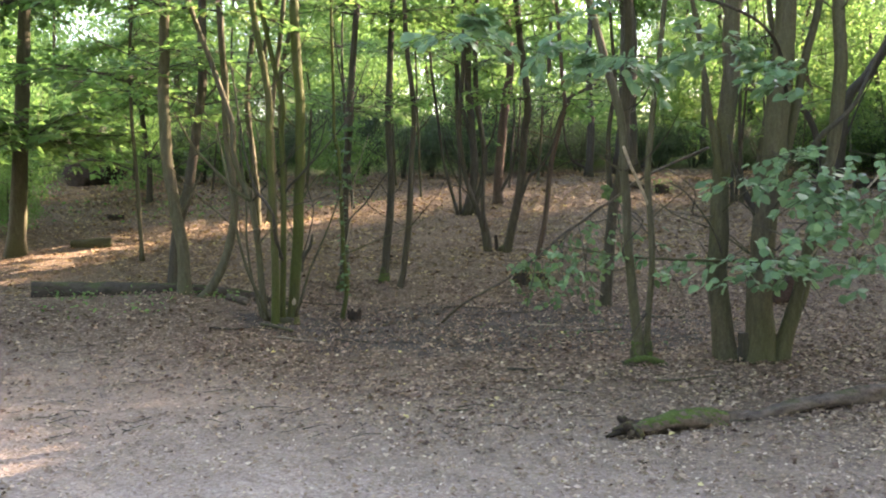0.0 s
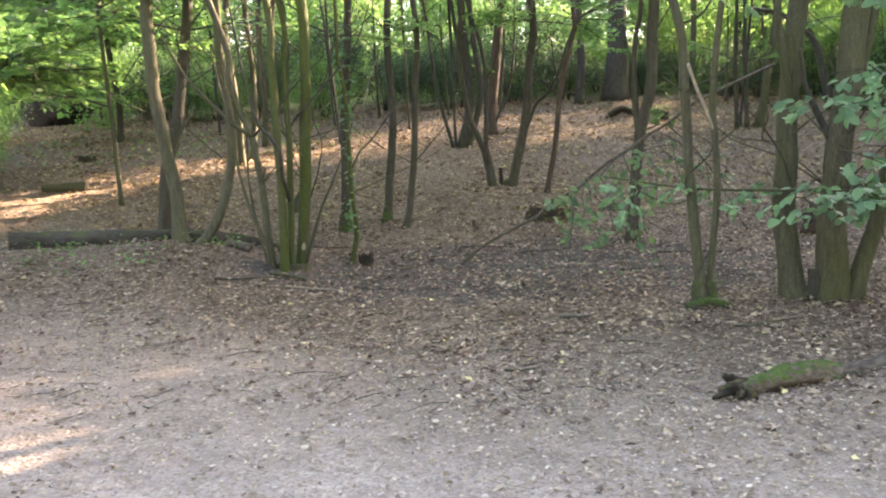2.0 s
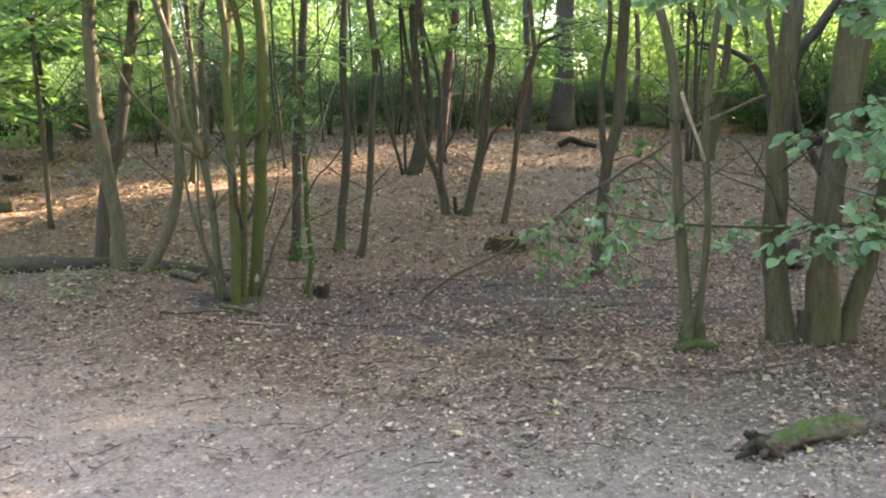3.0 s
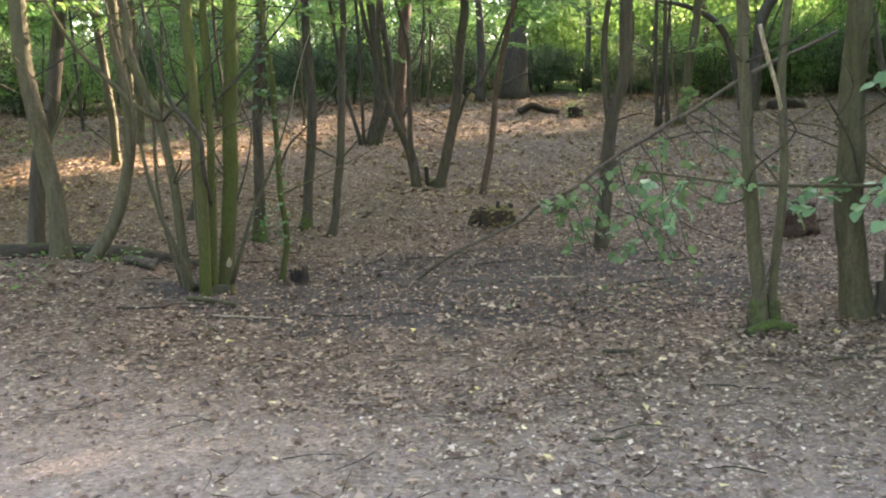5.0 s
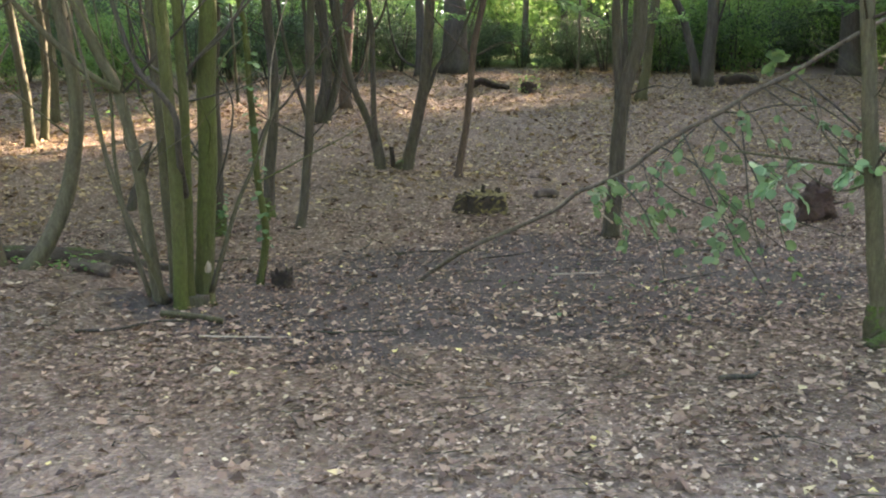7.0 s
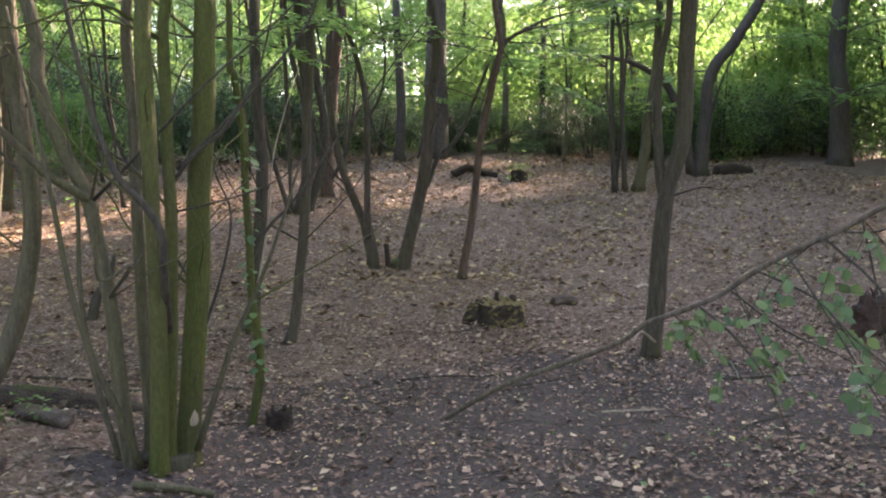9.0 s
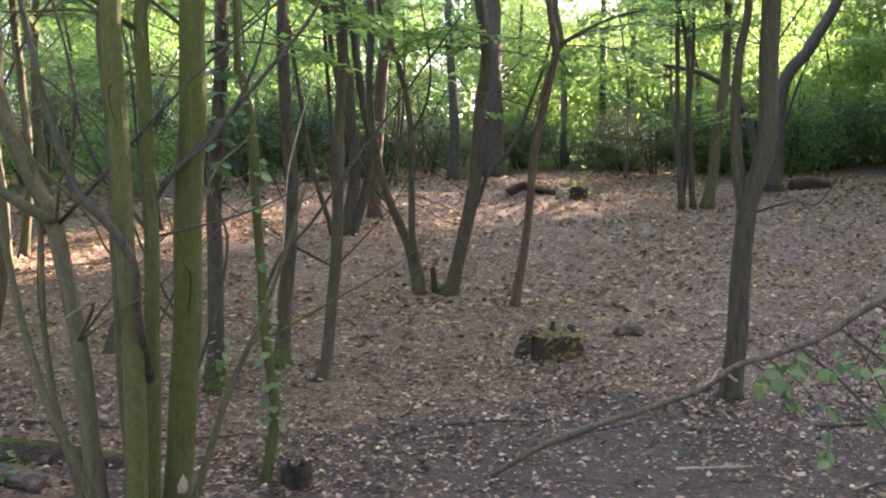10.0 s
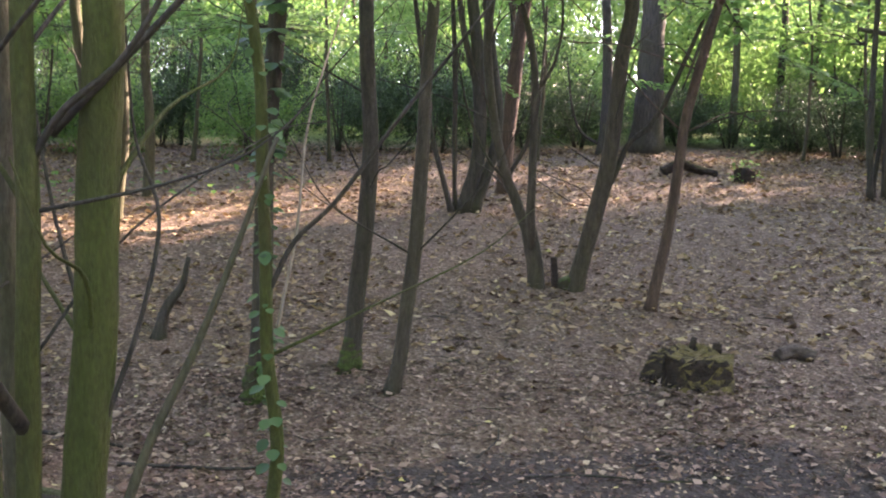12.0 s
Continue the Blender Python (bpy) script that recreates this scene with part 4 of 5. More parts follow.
for k in range(6):
    s = k / 5
    st = Vector((2.3 - 1.3 * s, 7.74 + 0.2 * s, 0.85 + 0.08 * s))
    hazel_spray(hazel, st, st + Vector((g.uniform(-0.4, 0.1), g.uniform(-0.4, 0.2), g.uniform(-0.3, 0.02))), k, THINSPRAYS, g.uniform(-50, 50), 0.07)

limb = thing("fallen_branch", at(-0.1, 10.5), "long fallen hazel branch, its tip resting on the leaf litter", "branch")
lg = Geo()
LIMB = [(-0.1, 10.52, -0.1), (0.05, 10.33, 0.06), (0.2, 10.13, 0.2), (0.42, 9.83, 0.36), (0.62, 9.57, 0.51), (0.72, 9.44, 0.63), (0.82, 9.3, 0.7), (0.95, 9.13, 0.8), (1.05, 9.0, 0.92), (1.18, 8.83, 1.05), (1.3, 8.67, 1.15), (1.42, 8.51, 1.27), (1.54, 8.35, 1.36), (1.75, 8.1, 1.55), (2.3, 8.0, 1.8)]
lc = tube(lg, LIMB, 0.015, 0.012, 9, per=6, lump=0.1)
part("branch", lg, [LIMBBARK], limb)
for k in range(8):
    s = 0.4 + 0.57 * k / 8
    st = Vector(lc[int(s * (len(lc) - 1))])
    hazel_spray(limb, st, st + Vector((g.uniform(-0.35, 0.8), g.uniform(-0.6, 0.35), g.uniform(-0.6, 0.08))), k, THINSPRAYS, g.uniform(-60, 60), 0.065, DARKBLADES)

for k in range(9):
    st = Vector(lc[int((0.42 + 0.055 * k) * (len(lc) - 1))])
    hazel_spray(limb, st, st + Vector((g.uniform(-0.2, 0.55), g.uniform(-1.1, -0.3), 0.1 - st.z * g.uniform(0.35, 0.95))), k, THINSPRAYS, g.uniform(-70, 70), 0.07, DARKBLADES)
for pts, r in (([(0.63, 9.56, 0.52), (0.68, 9.5, 0.58), (0.75, 9.45, 0.63), (0.84, 9.4, 0.66)], 0.009), ([(1.3, 8.67, 1.15), (1.42, 8.6, 1.14), (1.58, 8.5, 1.18), (1.8, 8.4, 1.16)], 0.006)):
    lg = Geo()
    tube(lg, pts, r, r * 0.4, 7, per=5, lump=0.1)
    part("twig", lg, [PALEWOOD if r > 0.0085 else DARKBARK], limb, "bare pale broken twig" if r > 0.0085 else "")

# ---- logs, stumps, root plates ----


def log(name, pts, r0, r1, mat, label):
    geo = Geo()
    c = tube(geo, pts, r0, r1, 16, per=8, lump=0.22)
    solid(name, geo, [mat], label, "log", origin=tuple(c[0]))


mossy = thing("log", (1.05, 5.38, -0.02), "rotting mossy log with a dark broken end, half sunk in leaves", "log")
lg = Geo()
tube(lg, [(1.08, 5.4, -0.01), (1.2, 5.45, 0.01), (1.4, 5.53, 0.025), (1.62, 5.62, 0.012), (1.76, 5.68, -0.02)], 0.064, 0.056, 18, per=8, lump=0.36)
part("mossy_end", lg, [MOSSLOG], mossy, "green mossy rotten end")
lg = Geo()
tube(lg, [(1.56, 5.6, 0.0), (1.7, 5.66, 0.0), (1.85, 5.75, -0.02), (2.05, 5.84, -0.03), (2.3, 5.95, -0.005), (2.6, 6.1, 0.012), (2.9, 6.24, 0.0), (3.4, 6.5, -0.01)], 0.045, 0.07, 18, per=8, lump=0.34)
part("body", lg, [LOGBARK], mossy, "bare brown-grey weathered wood")
for dx, dy, dz, r in ((-0.1, -0.04, 0.0, 0.042), (-0.06, 0.02, 0.07, 0.032), (-0.03, -0.07, 0.04, 0.04), (-0.14, -0.08, -0.02, 0.024), (0.08, -0.11, -0.02, 0.03), (-0.02, 0.0, 0.08, 0.026)):
    lg = Geo()
    tube(lg, [(1.16, 5.43, 0.01), (1.12 + dx * 0.5, 5.42 + dy * 0.5, 0.02 + dz * 0.5), (1.1 + dx, 5.41 + dy, 0.015 + dz)], r * 1.3, r * 0.4, 8, per=4, lump=0.3)
    part("splinter", lg, [STUMPWOOD], mossy, "dark splintered wood")
log("log", [at(-4.6, 10.0, 0.06), at(-3.9, 10.25, 0.06), at(-3.2, 10.5, 0.05), at(-2.7, 10.6, 0.05), at(-2.2, 10.7, 0.03), at(-1.9, 10.8, 0.02)], 0.1, 0.055, BANKLOG, "long dark fallen log lying behind low brambles")
log("log", [at(3.7, 20.8, 0.03), at(3.95, 20.75, 0.16), at(4.2, 20.7, 0.08), at(4.5, 20.65, 0.02)], 0.09, 0.05, STUMPWOOD, "short dark rotten log on the slope")
log("log", [at(-6.4, 15.5, 0.06), at(-6.0, 15.5, 0.07), at(-5.75, 15.55, 0.05)], 0.07, 0.08, GREYBARK, "short sunlit log on the leaf litter")
log("log", [at(8.9, 20.3, 0.06), at(9.3, 20.3, 0.1), at(9.7, 20.35, 0.05)], 0.12, 0.1, STUMPWOOD, "short dark log beside a bent tree")


def stump(x, y, rx, ry, h, label, mat, seed, turn=0.0, hollow=0.6, lobes=(), rag=1.0, sink=1.0):
    """A broken stump: ragged rim, decayed hollow top."""
    g = np.random.default_rng(seed)
    n, rows = 36, 7
    a = np.linspace(0, 2 * np.pi, n, endpoint=False)
    wob = 1 + 0.12 * np.sin(3 * a + seed) + 0.08 * np.sin(5 * a + 2 * seed) + g.normal(0, 0.03, n)
    rim = h * (0.74 + rag * (0.16 * np.sin(2 * a + seed) * np.sin(a * 3 + 1) + 0.12 * np.sin(a + seed * 2) + g.normal(0, 0.05, n)))
    V = []
    for k in range(rows):
        s = k / (rows - 1)
        fl = 1 + 0.3 * np.exp(-s * 5)
        V.append(np.stack([rx * wob * fl * np.cos(a), ry * wob * fl * np.sin(a), rim * s - 0.05 * (1 - s)], -1) + g.normal(0, 0.05 * min(rx, ry), (n, 3)))
    for rr, zz in ((hollow + 0.15, 1 - 0.07 * sink), (hollow, 1 - 0.3 * sink), (hollow * 0.5, 1 - 0.45 * sink)):
        V.append(np.stack([rx * wob * rr * np.cos(a), ry * wob * rr * np.sin(a), rim * zz], -1) + g.normal(0, 0.06 * min(rx, ry), (n, 3)))
    m = len(V)
    V = np.vstack(V + [np.array([[0, 0, h * (0.74 - 0.34 * sink)]])])
    c, s = math.cos(turn), math.sin(turn)
    V = V @ np.array([[c, s, 0], [-s, c, 0], [0, 0, 1]]) + np.array(at(x, y))
    i, j = np.meshgrid(np.arange(m - 1), np.arange(n), indexing="ij")
    k = (j + 1) % n
    geo = Geo()
    geo.add(V, np.stack([i * n + j, i * n + k, (i + 1) * n + k, (i + 1) * n + j], -1).reshape(-1, 4))
    ja = np.arange(n)
    geo.f.append(np.stack([(m - 1) * n + ja, (m - 1) * n + (ja + 1) % n, np.full(n, m * n)], -1))
    geo.m.append(np.zeros(n, int))
    for lx, ly, lz, lr in lobes:
        c0 = np.array(at(x + lx, y + ly, 0))
        tube(geo, [c0 - np.array([0, 0, 0.05]), c0 + np.array([0.01, 0, lz * 0.6]), c0 + np.array([0.03, 0.01, lz])], lr, lr * 0.5, 12, flare=0.4, per=5, lump=0.3)
    return solid("tree_stump", geo, [mat], label, "stump", origin=at(x, y))


stump(1.22, 12.72, 0.2, 0.19, 0.26, "broad mossy hollow stump crumbling on the leaf litter", STUMPTOP, 3, -0.15, hollow=0.72, lobes=((-0.25, 0.03, 0.17, 0.085), (-0.2, 0.09, 0.19, 0.07), (0.02, 0.16, 0.24, 0.035), (0.16, 0.12, 0.22, 0.05)), rag=0.35, sink=0.35)
stump(-1.1, 10.62, 0.075, 0.07, 0.16, "small rotten stump beside a thin stem", STUMPWOOD, 4)
stump(4.6, 19.9, 0.14, 0.12, 0.2, "small dark stump with a seedling growing on it", STUMPWOOD, 5)
stump(-6.45, 17.75, 0.14, 0.12, 0.12, "low dark stump on the slope", STUMPWOOD, 6)


def root_plate(x, y, w, h, label, seed, mat):
    """A torn-up root mass: a lumpy core with broken root ends."""
    g = np.random.default_rng(seed)
    bm = bmesh.new()
    bmesh.ops.create_icosphere(bm, subdivisions=4, radius=1)
    off = Vector((seed * 3.1, 0, 0))
    for v in bm.verts:
        d = 1 + 0.45 * noise.noise(v.co * 1.8 + off) + 0.25 * noise.noise(v.co * 4.5 + off) + 0.1 * noise.noise(v.co * 11)
        v.co = Vector((v.co.x * w * d, v.co.y * w * 0.6 * d, v.co.z * h * d))
    V = np.array([v.co[:] for v in bm.verts]) + np.array(at(x, y, h * 0.8))
    F = np.array([[v.index for v in f.verts] for f in bm.faces])
    bm.free()
    ob = thing("root_plate", at(x, y), label, "root plate")
    geo = Geo()
    geo.add(V, F)
    part("core", geo, [mat], ob)
    for k in range(7):
        a = g.uniform(0, 6.28)
        d = np.array([math.cos(a), 0.3 * g.normal(), math.sin(a) * 0.8 + 0.2])
        c = np.array(at(x, y, h * 0.8))
        geo = Geo()
        tube(geo, [c + d * w * 0.6, c + d * w * 1.1 + g.normal(0, 0.04, 3) * w, c + d * w * 1.45 + g.normal(0, 0.12, 3) * w], w * 0.12, w * 0.03, 7, per=4)
        part("root", geo, [mat], ob)
    return ob


root_plate(4.2, 11.45, 0.2, 0.2, "dark torn root plate of a fallen tree", 2, ROOTWOOD)
root_plate(-9.1, 23.7, 0.72, 0.85, "huge dark root plate of a fallen trunk", 3, STUMPWOOD)

def stick(x, y, turn, ln, r, mat=DARKBARK, lift=0.012):
    g = np.random.default_rng(int(abs(x) * 971 + y * 313))
    d = np.array([math.cos(turn), math.sin(turn)])
    geo = Geo()
    pts = [at(x + d[0] * s * ln + g.normal(0, 0.02), y + d[1] * s * ln + g.normal(0, 0.02), lift + r) for s in (-0.5, -0.2, 0.15, 0.5)]
    tube(geo, pts, r, r * 0.5, 7, per=4, lump=0.12)
    solid("stick", geo, [mat], "dead fallen stick lying on the leaf litter", "stick", "fallen sticks", origin=pts[0])


for x, y, turn, ln, r, mat in ((0.06, 6.1, 0.15, 0.33, 0.009, GREYBARK), (0.6, 7.4, 0.1, 0.2, 0.016, DARKBARK), (-1.5, 9.0, 0.05, 0.5, 0.009, PALEWOOD), (-2.1, 9.15, 0.5, 0.6, 0.01, DARKBARK), (0.35, 11.35, -0.1, 0.9, 0.008, DARKBARK), (1.1, 10.2, -0.3, 0.5, 0.01, PALEWOOD), (-0.2, 11.9, 1.1, 0.4, 0.007, DARKBARK), (0.9, 11.1, 0.4, 0.6, 0.008, DARKBARK), (-0.6, 10.3, 0.9, 0.45, 0.008, GREYBARK), (1.6, 9.6, 0.2, 0.5, 0.009, DARKBARK), (2.4, 10.6, -0.2, 0.7, 0.012, DARKBARK), (0.2, 9.3, 0.7, 0.4, 0.007, GREYBARK), (-0.9, 9.0, -0.4, 0.5, 0.008, DARKBARK), (1.9, 7.0, 0.3, 0.6, 0.01, GREYBARK), (0.9, 6.6, -0.5, 0.3, 0.006, DARKBARK), (-1.6, 11.5, 0.2, 0.7, 0.012, DARKBARK), (-2.4, 11.8, -0.3, 0.8, 0.014, DARKBARK)):
    stick(x, y, turn, ln, r, mat)

snag = Geo()
tube(snag, [at(-2.24, 13.6, -0.05), (-2.16, 13.6, 0.45), (-2.06, 13.6, 0.6), (-2.02, 13.6, 0.8)], 0.045, 0.016, 10, flare=0.4, per=5, lump=0.2)
solid("snag", snag, [DARKBARK], "short dark leaning snag behind the green coppice", "snag", origin=at(-2.2, 13.6))
tw = Geo()
for k in range(900):
    x, y = rng.uniform(-3.5, 4.5), rng.uniform(5.5, 14.5)
    a, ln = rng.uniform(0, 6.28), rng.uniform(0.06, 0.28)
    d = np.array([math.cos(a), math.sin(a), 0]) * ln
    b = np.array(at(x, y, rng.uniform(0.01, 0.03)))
    tube(tw, [b, b + d * 0.5 + rng.normal(0, 0.012, 3), b + d], rng.uniform(0.0018, 0.0045), 0.0015, 4, per=2, lump=0)
solid("twig_litter", tw, [DARKBARK], "fine dead twigs scattered among the fallen leaves", "twigs", kind="stuff")
log("log", [at(-2.75, 10.66, 0.04), at(-2.5, 10.68, 0.05), at(-2.28, 10.66, 0.03)], 0.05, 0.04, LOGBARK, "short broken branch piece lying by the bank")
log("log", [at(-2.5, 10.28, 0.04), at(-2.36, 10.2, 0.05), at(-2.24, 10.14, 0.03)], 0.042, 0.048, LOGBARK, "short broken branch piece lying by the bank")
log("log", [at(-2.62, 10.84, 0.04), at(-2.57, 10.74, 0.06), at(-2.53, 10.64, 0.07)], 0.03, 0.035, PALEWOOD, "short pale broken chunk of wood by the bank")
log("log", [at(-1.95, 9.4, 0.02), at(-1.75, 9.36, 0.03), at(-1.6, 9.33, 0.02)], 0.022, 0.018, GREYBARK, "short dead branch at the foot of the coppice")
log("clod", [at(1.93, 13.1, 0.02), at(2.05, 13.12, 0.05), at(2.17, 13.1, 0.02)], 0.05, 0.05, LOGBARK, "low brown clod of earth and leaves")
log("bark_flake", [at(3.05, 13.45, 0.02), at(3.15, 13.5, 0.03), at(3.25, 13.48, 0.02)], 0.02, 0.014, PALEWOOD, "pale curl of bark on the leaf litter")
log("bark_flake", [at(3.98, 15.9, 0.02), at(4.1, 15.93, 0.03), at(4.22, 15.9, 0.02)], 0.02, 0.014, PALEWOOD, "pale curl of bark on the leaf litter")

# ---- undergrowth: brambles, hedge, bushes, wood beyond ----


def low_plants(name, n, x0, x1, y0, y1, hgt, mat, label, size=0.05):
    x, y = rng.uniform(x0, x1, n), rng.uniform(y0, y1, n)
    h = np.abs(rng.normal(0, hgt, n)) + 0.02
    ax = sphere_dirs(n) * np.array([1, 1, 0.4])
    nr = unit(np.stack([rng.normal(0, 0.4, n), rng.normal(0, 0.4, n), np.ones(n)], -1))
    geo = Geo()
    leaves(geo, np.stack([x, y, gz(x, y) + h], -1), ax, nr, size * rng.uniform(0.6, 1.4, n), 0.6, 0.1)
    solid(name, geo, [mat], label, "undergrowth", kind="stuff", smooth=False)


low_plants("bramble_patch", 130, -4.4, -2.9, 9.1, 10.0, 0.05, LEAF, "low green bramble leaves beside the fallen log")
low_plants("bramble_patch", 60, -2.9, -2.3, 9.9, 10.5, 0.05, LEAF, "low green bramble leaves at the foot of the stems")
low_plants("ground_plants", 160, -6.5, -1.5, 17.5, 20.5, 0.05, LEAF, "scattered low green plants on the slope", 0.09)
low_plants("ground_plants", 120, -8.5, -5.0, 17, 21, 0.06, LEAF, "scattered low green plants on the slope", 0.09)
low_plants("ground_plants", 70, 0.2, 2.2, 8.4, 10.6, 0.03, DARKHAZEL, "small green seedlings under the fallen branch", 0.045)
low_plants("seedlings", 120, 4.4, 4.8, 19.8, 20.0, 0.2, LEAF, "bright seedling leaves on a small stump", 0.06)


def bush(x, y, s, h, meshes, label, group, cat="bush", stems=4):
    g = np.random.default_rng(int(abs(x) * 53 + abs(y) * 31))
    ob = thing("bush", at(x, y), label, cat, group)
    for k in range(stems):
        a = g.uniform(0, 6.28)
        b = np.array(at(x, y, -0.05))
        geo = Geo()
        tube(geo, [b + np.array([math.cos(a), math.sin(a), 0]) * 0.08 * s, b + np.array([math.cos(a) * 0.3 * s, math.sin(a) * 0.3 * s, h * 0.5]), b + np.array([math.cos(a) * 0.55 * s, math.sin(a) * 0.55 * s, h * 0.95])], 0.018 * s + 0.008, 0.006, 6, per=3)
        part("stem", geo, [DARKBARK], ob)
    hang("foliage", meshes[int(g.integers(len(meshes)))], ob, Matrix.Translation(at(x, y, h * 0.52)) @ pose(0, 0, 0, 0, 0, g.uniform(0, 360)) @ Matrix.Diagonal((s, s, h * 0.62, 1)))
    return ob


g = np.random.default_rng(11)


for k in range(64):
    x = -17 + k * 0.6 + g.uniform(-0.4, 0.4)
    tall = 2.0 if x < 2.5 else 1.15
    bush(x, 24.8 + g.uniform(-0.8, 1.6) + (1.3 if 3.3 < x < 6.2 else 0), g.uniform(0.6, 1.1), tall * g.uniform(0.6, 1.3), HOLLIES, "dense dark evergreen bush along the wood's edge", "evergreen hedge bushes")
for k in range(60):
    x = -26 + k * 1.05 + g.uniform(-0.5, 0.5)
    bush(x, 30 + g.uniform(-2.5, 6), g.uniform(1.3, 2.3), g.uniform(1.6, 4.2), BUSHES, "bright green leafy shrub beyond the hedge", "shrubs beyond the hedge")
for k in range(44):
    x = -40 + k * 2 + g.uniform(-0.8, 0.8)
    bush(x, 41 + g.uniform(-3, 5), g.uniform(2.2, 3.2), g.uniform(4.0, 6.5), BUSHES, "tall green thicket behind the glade", "thickets behind the glade")
for x, y, s, h in ((-7.9, 16.4, 0.6, 1.1), (-8.6, 17.5, 0.8, 1.6), (-9.5, 20.5, 1.2, 2.6), (-7.6, 22.5, 1.2, 2.6), (-11.5, 18.5, 1.4, 3.2), (-5.2, 23.4, 1.0, 1.9), (-2.6, 22.8, 0.9, 1.6)):
    bush(x, y, s, h, BUSHES, "yellow-green leafy shrub on the slope", "shrubs on the slope")


for x, y, s, h in ((9.6, 23.4, 1.0, 2.0), (10.9, 22.9, 1.1, 2.2)):
    bush(x, y, s, h, BUSHES, "dense green shrub behind the bent tree", "shrubs behind the bent tree")
for x, y, s, h in ((9.4, 23.6, 1.1, 1.6), (10.8, 23.2, 1.2, 1.8), (8.1, 23.8, 1.0, 1.4), (12.2, 24.0, 1.3, 1.7), (14.0, 23.4, 1.4, 1.8), (15.6, 22.8, 1.4, 1.9), (17.0, 22.0, 1.5, 2.0), (11.4, 24.6, 1.2, 1.6)):
    bush(x, y, s, h, HOLLIES, "dark evergreen bush behind the bent tree", "evergreen hedge bushes")


def far_tree(x, y, r, h, crown, meshes=FARCROWNS, low=True):
    g = np.random.default_rng(int(abs(x) * 91 + abs(y) * 17))
    # serves the trees beyond the hedge and the added light blockers alike
    ob = thing("tree", at(x, y), "slim woodland tree, as backdrop or added to block light", "tree", "far trees")
    b = np.array(at(x, y, -0.1))
    lean = np.append(g.normal(0, 0.04, 2), 1)
    geo = Geo()
    tube(geo, [b, b + lean * h * 0.35, b + lean * h * 0.7 + np.append(g.normal(0, 0.25, 2), 0), b + lean * h], r, r * 0.35, 9, flare=0.4, per=4)
    part("trunk", geo, [(DARKBARK, GREYBARK, REDBARK)[int(g.integers(3))]], ob)
    hang("crown", meshes[int(g.integers(len(meshes)))], ob, Matrix.Translation(b + lean * h * 0.78) @ pose(0, 0, 0, 0, 0, g.uniform(0, 360)) @ Matrix.Diagonal((crown, crown, crown * 1.1, 1)))
    if low and (g.uniform() < 0.7 or x < 3):
        s = crown * (0.75 if abs(x + 4) < 7 and y > 20 else 0.55)
        hang("crown", meshes[int(g.integers(len(meshes)))], ob, Matrix.Translation(b + lean * h * 0.42 + np.append(g.normal(0, 0.8, 2), 0)) @ pose(0, 0, 0, 0, 0, g.uniform(0, 360)) @ Matrix.Diagonal((s, s, s * 0.6, 1)))


for k in range(38):
    x, y = g.uniform(-26, 32), g.uniform(26, 40)
    c, a = sunway(x, y)
    if not -19.8 < c < -13.4:
        far_tree(x, y, g.uniform(0.06, 0.14), g.uniform(8, 12), g.uniform(2.0, 2.8))
for k in range(46):
    x = -50 + k * 2.3 + g.uniform(-0.8, 0.8)
    far_tree(x, 50 + g.uniform(-4, 9), g.uniform(0.12, 0.25), g.uniform(8.5, 11.5), g.uniform(3.4, 4.4))
for k in range(14):
    far_tree(g.uniform(-16, -9.5), g.uniform(8, 24), g.uniform(0.07, 0.14), g.uniform(7, 10), g.uniform(1.8, 2.6))
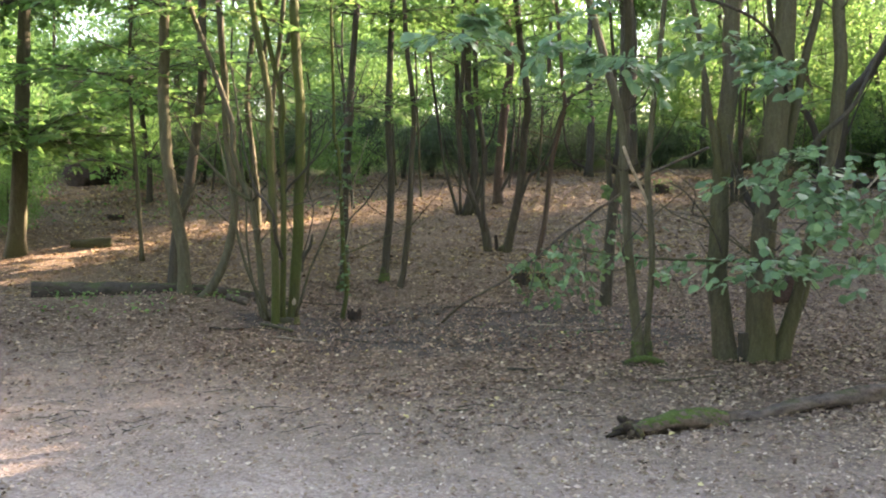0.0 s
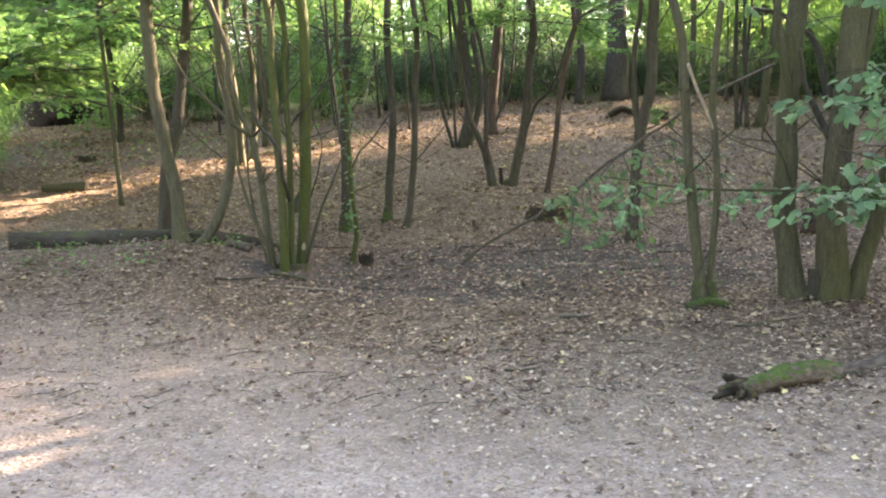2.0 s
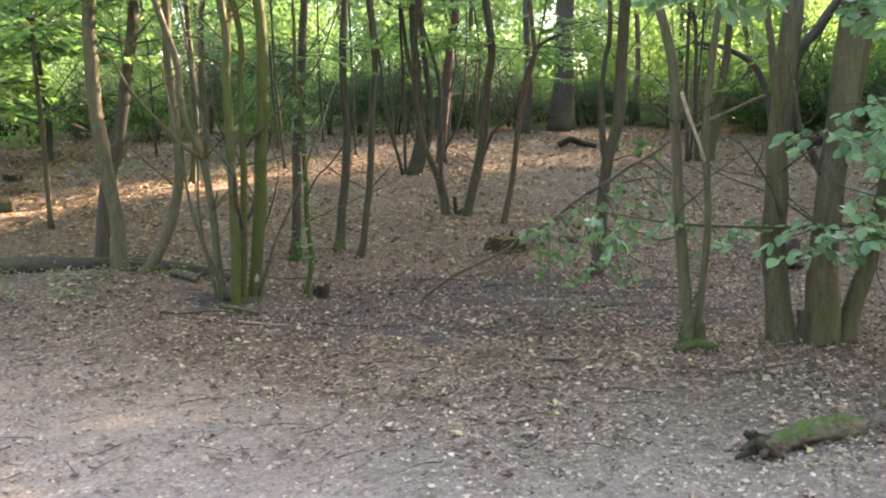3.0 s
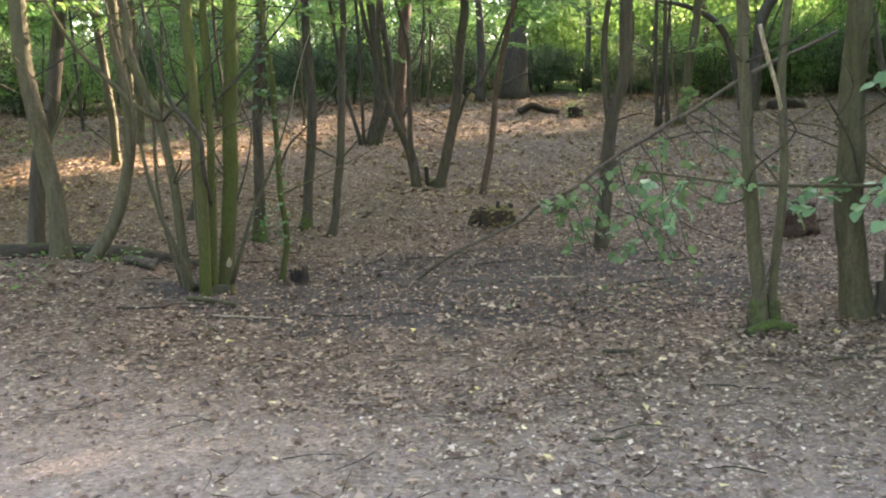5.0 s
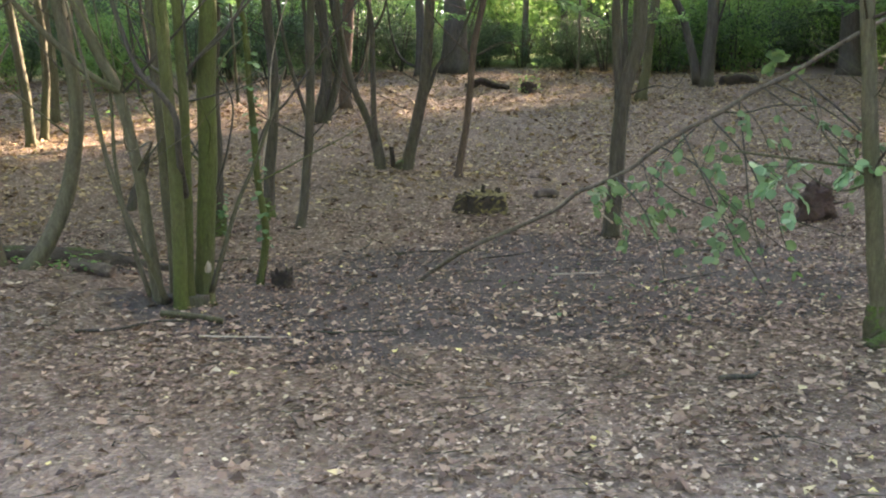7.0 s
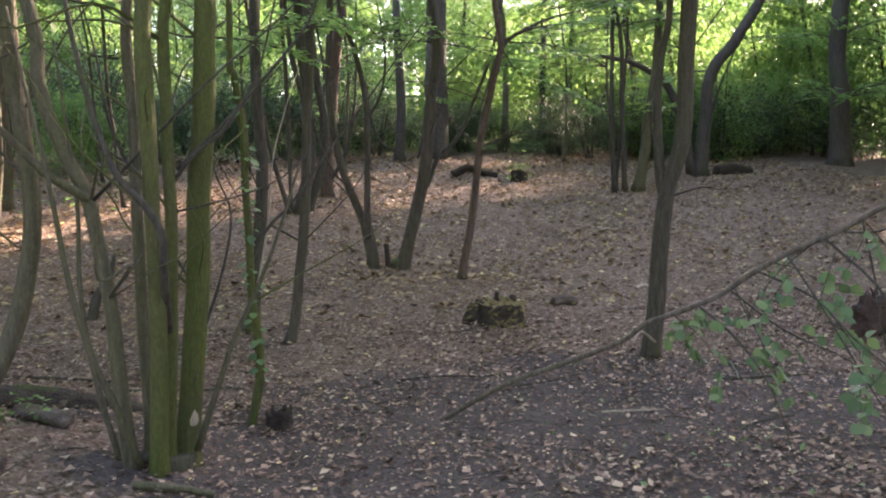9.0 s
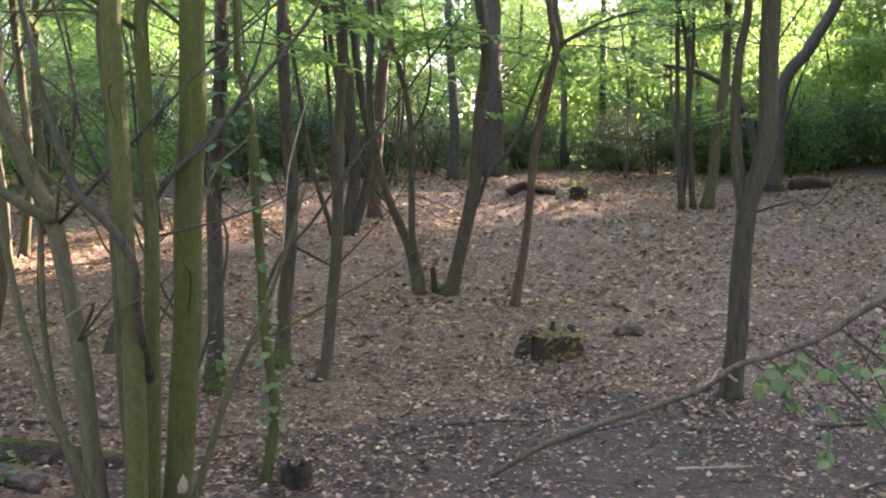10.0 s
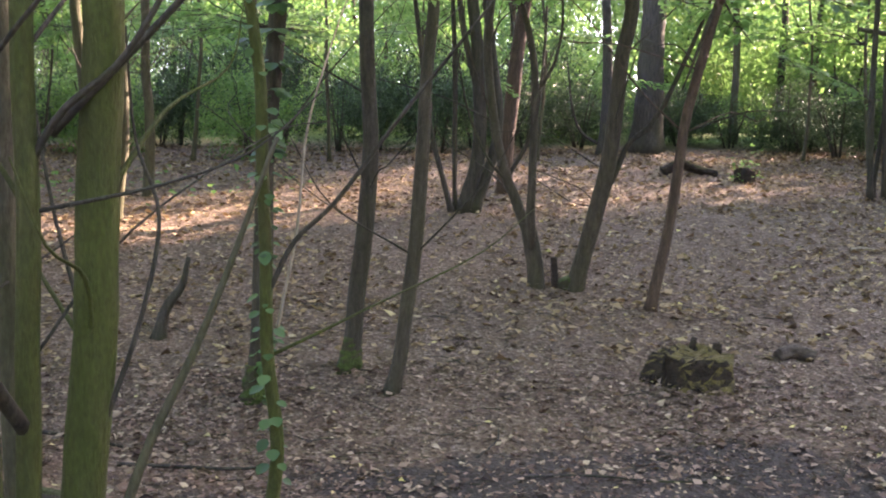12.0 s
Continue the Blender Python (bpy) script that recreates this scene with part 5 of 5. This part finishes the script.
# dense trees added out of view, between the slope and the low sun, to block it
for row in range(4):
    for k in range(11):
        if k in (2, 3) and row > 2:
            continue
        c = -11.2 + k * 1.7 + g.uniform(-0.4, 0.4)
        out = max(0.0, -c - 7.5) * 2
        a = 21 + out + row * 3 + g.uniform(-1, 1)
        far_tree(a * SX + c * SY, a * SY - c * SX, g.uniform(0.08, 0.16), g.uniform(7, 9) + row * 2.2 + out * 0.5, g.uniform(2.3, 2.9), FARCROWNS if k in (2, 3) else DENSECROWNS, c > -6)
# dense crowns added on both sides of a slit that shapes the sun streak
for c, a, h, crown in ((-13.0, 31, 15, 2.2), (-12.8, 34, 17, 2.2), (-13.2, 37, 18.5, 2.2), (-18.7, 30, 14.5, 2.1), (-19.7, 17, 8, 2.2), (-19.8, 20, 9.5, 2.2), (-19.9, 23, 11, 2.2), (-20.0, 27, 13, 2.2), (-20.0, 31, 15, 2.3)):
    far_tree(a * SX + c * SY, a * SY - c * SX, 0.09, h, crown, DENSECROWNS, c < -19)
# one more tree, added to keep sun off the slope's right part
far_tree(9.4, 24.2, 0.1, 5.0, 2.0, FARCROWNS, False)
# trees and thickets added across the sun's way to dim the right side
for c, a, h in ((-14.6, 25.5, 6.0), (-17.8, 25, 5.6)):
    far_tree(a * SX + c * SY, a * SY - c * SX, 0.09, h, 2.2)
for c, a, h in ((-14.9, 28, 3.6), (-16.4, 27.5, 3.2), (-17.9, 28, 3.6), (-19.2, 27.5, 3.4)):
    bush(a * SX + c * SY, a * SY - c * SX, 1.7, h, BUSHES, "tall green thicket added at the side to block low sun", "thickets at the side of the wood")
for k in range(10):
    c, a = -15.2 + k * 1.7, 25.5 + g.uniform(-0.6, 0.6)
    bush(a * SX + c * SY, a * SY - c * SX, 1.9, 5.0, BUSHES, "tall green thicket added at the side to block low sun", "thickets at the side of the wood")
# unseen wood added behind the path and at its sides, to cut level sky light
for k in range(30):
    far_tree(-30 + k * 2.1 + g.uniform(-0.8, 0.8), -9 + g.uniform(-5, 1.5), g.uniform(0.1, 0.2), g.uniform(9, 12), g.uniform(2.8, 3.6))
    bush(-30 + k * 2.1 + g.uniform(-0.8, 0.8), -8 + g.uniform(-3, 1), g.uniform(1.5, 2.2), g.uniform(2.5, 4.0), BUSHES, "unseen leafy shrub added behind the path to cut sky light", "shrubs behind the path")
for k in range(12):
    far_tree(-14 + g.uniform(-4, 1), -8 + k * 2.2, g.uniform(0.1, 0.2), g.uniform(8, 11), g.uniform(2.4, 3.2))
    far_tree(14 + g.uniform(-2, 4), -8 + k * 2.2, g.uniform(0.1, 0.2), g.uniform(8, 11), g.uniform(2.4, 3.2))
# dense trees added out of view on the right, keeping sun patches off the path
for x, y, h, crown in ((7.6, 8.6, 8, 2.2), (10.2, 7.4, 10.5, 2.4), (11.0, 3.6, 11.5, 2.5)):
    far_tree(x, y, 0.11, h, crown, DENSECROWNS)
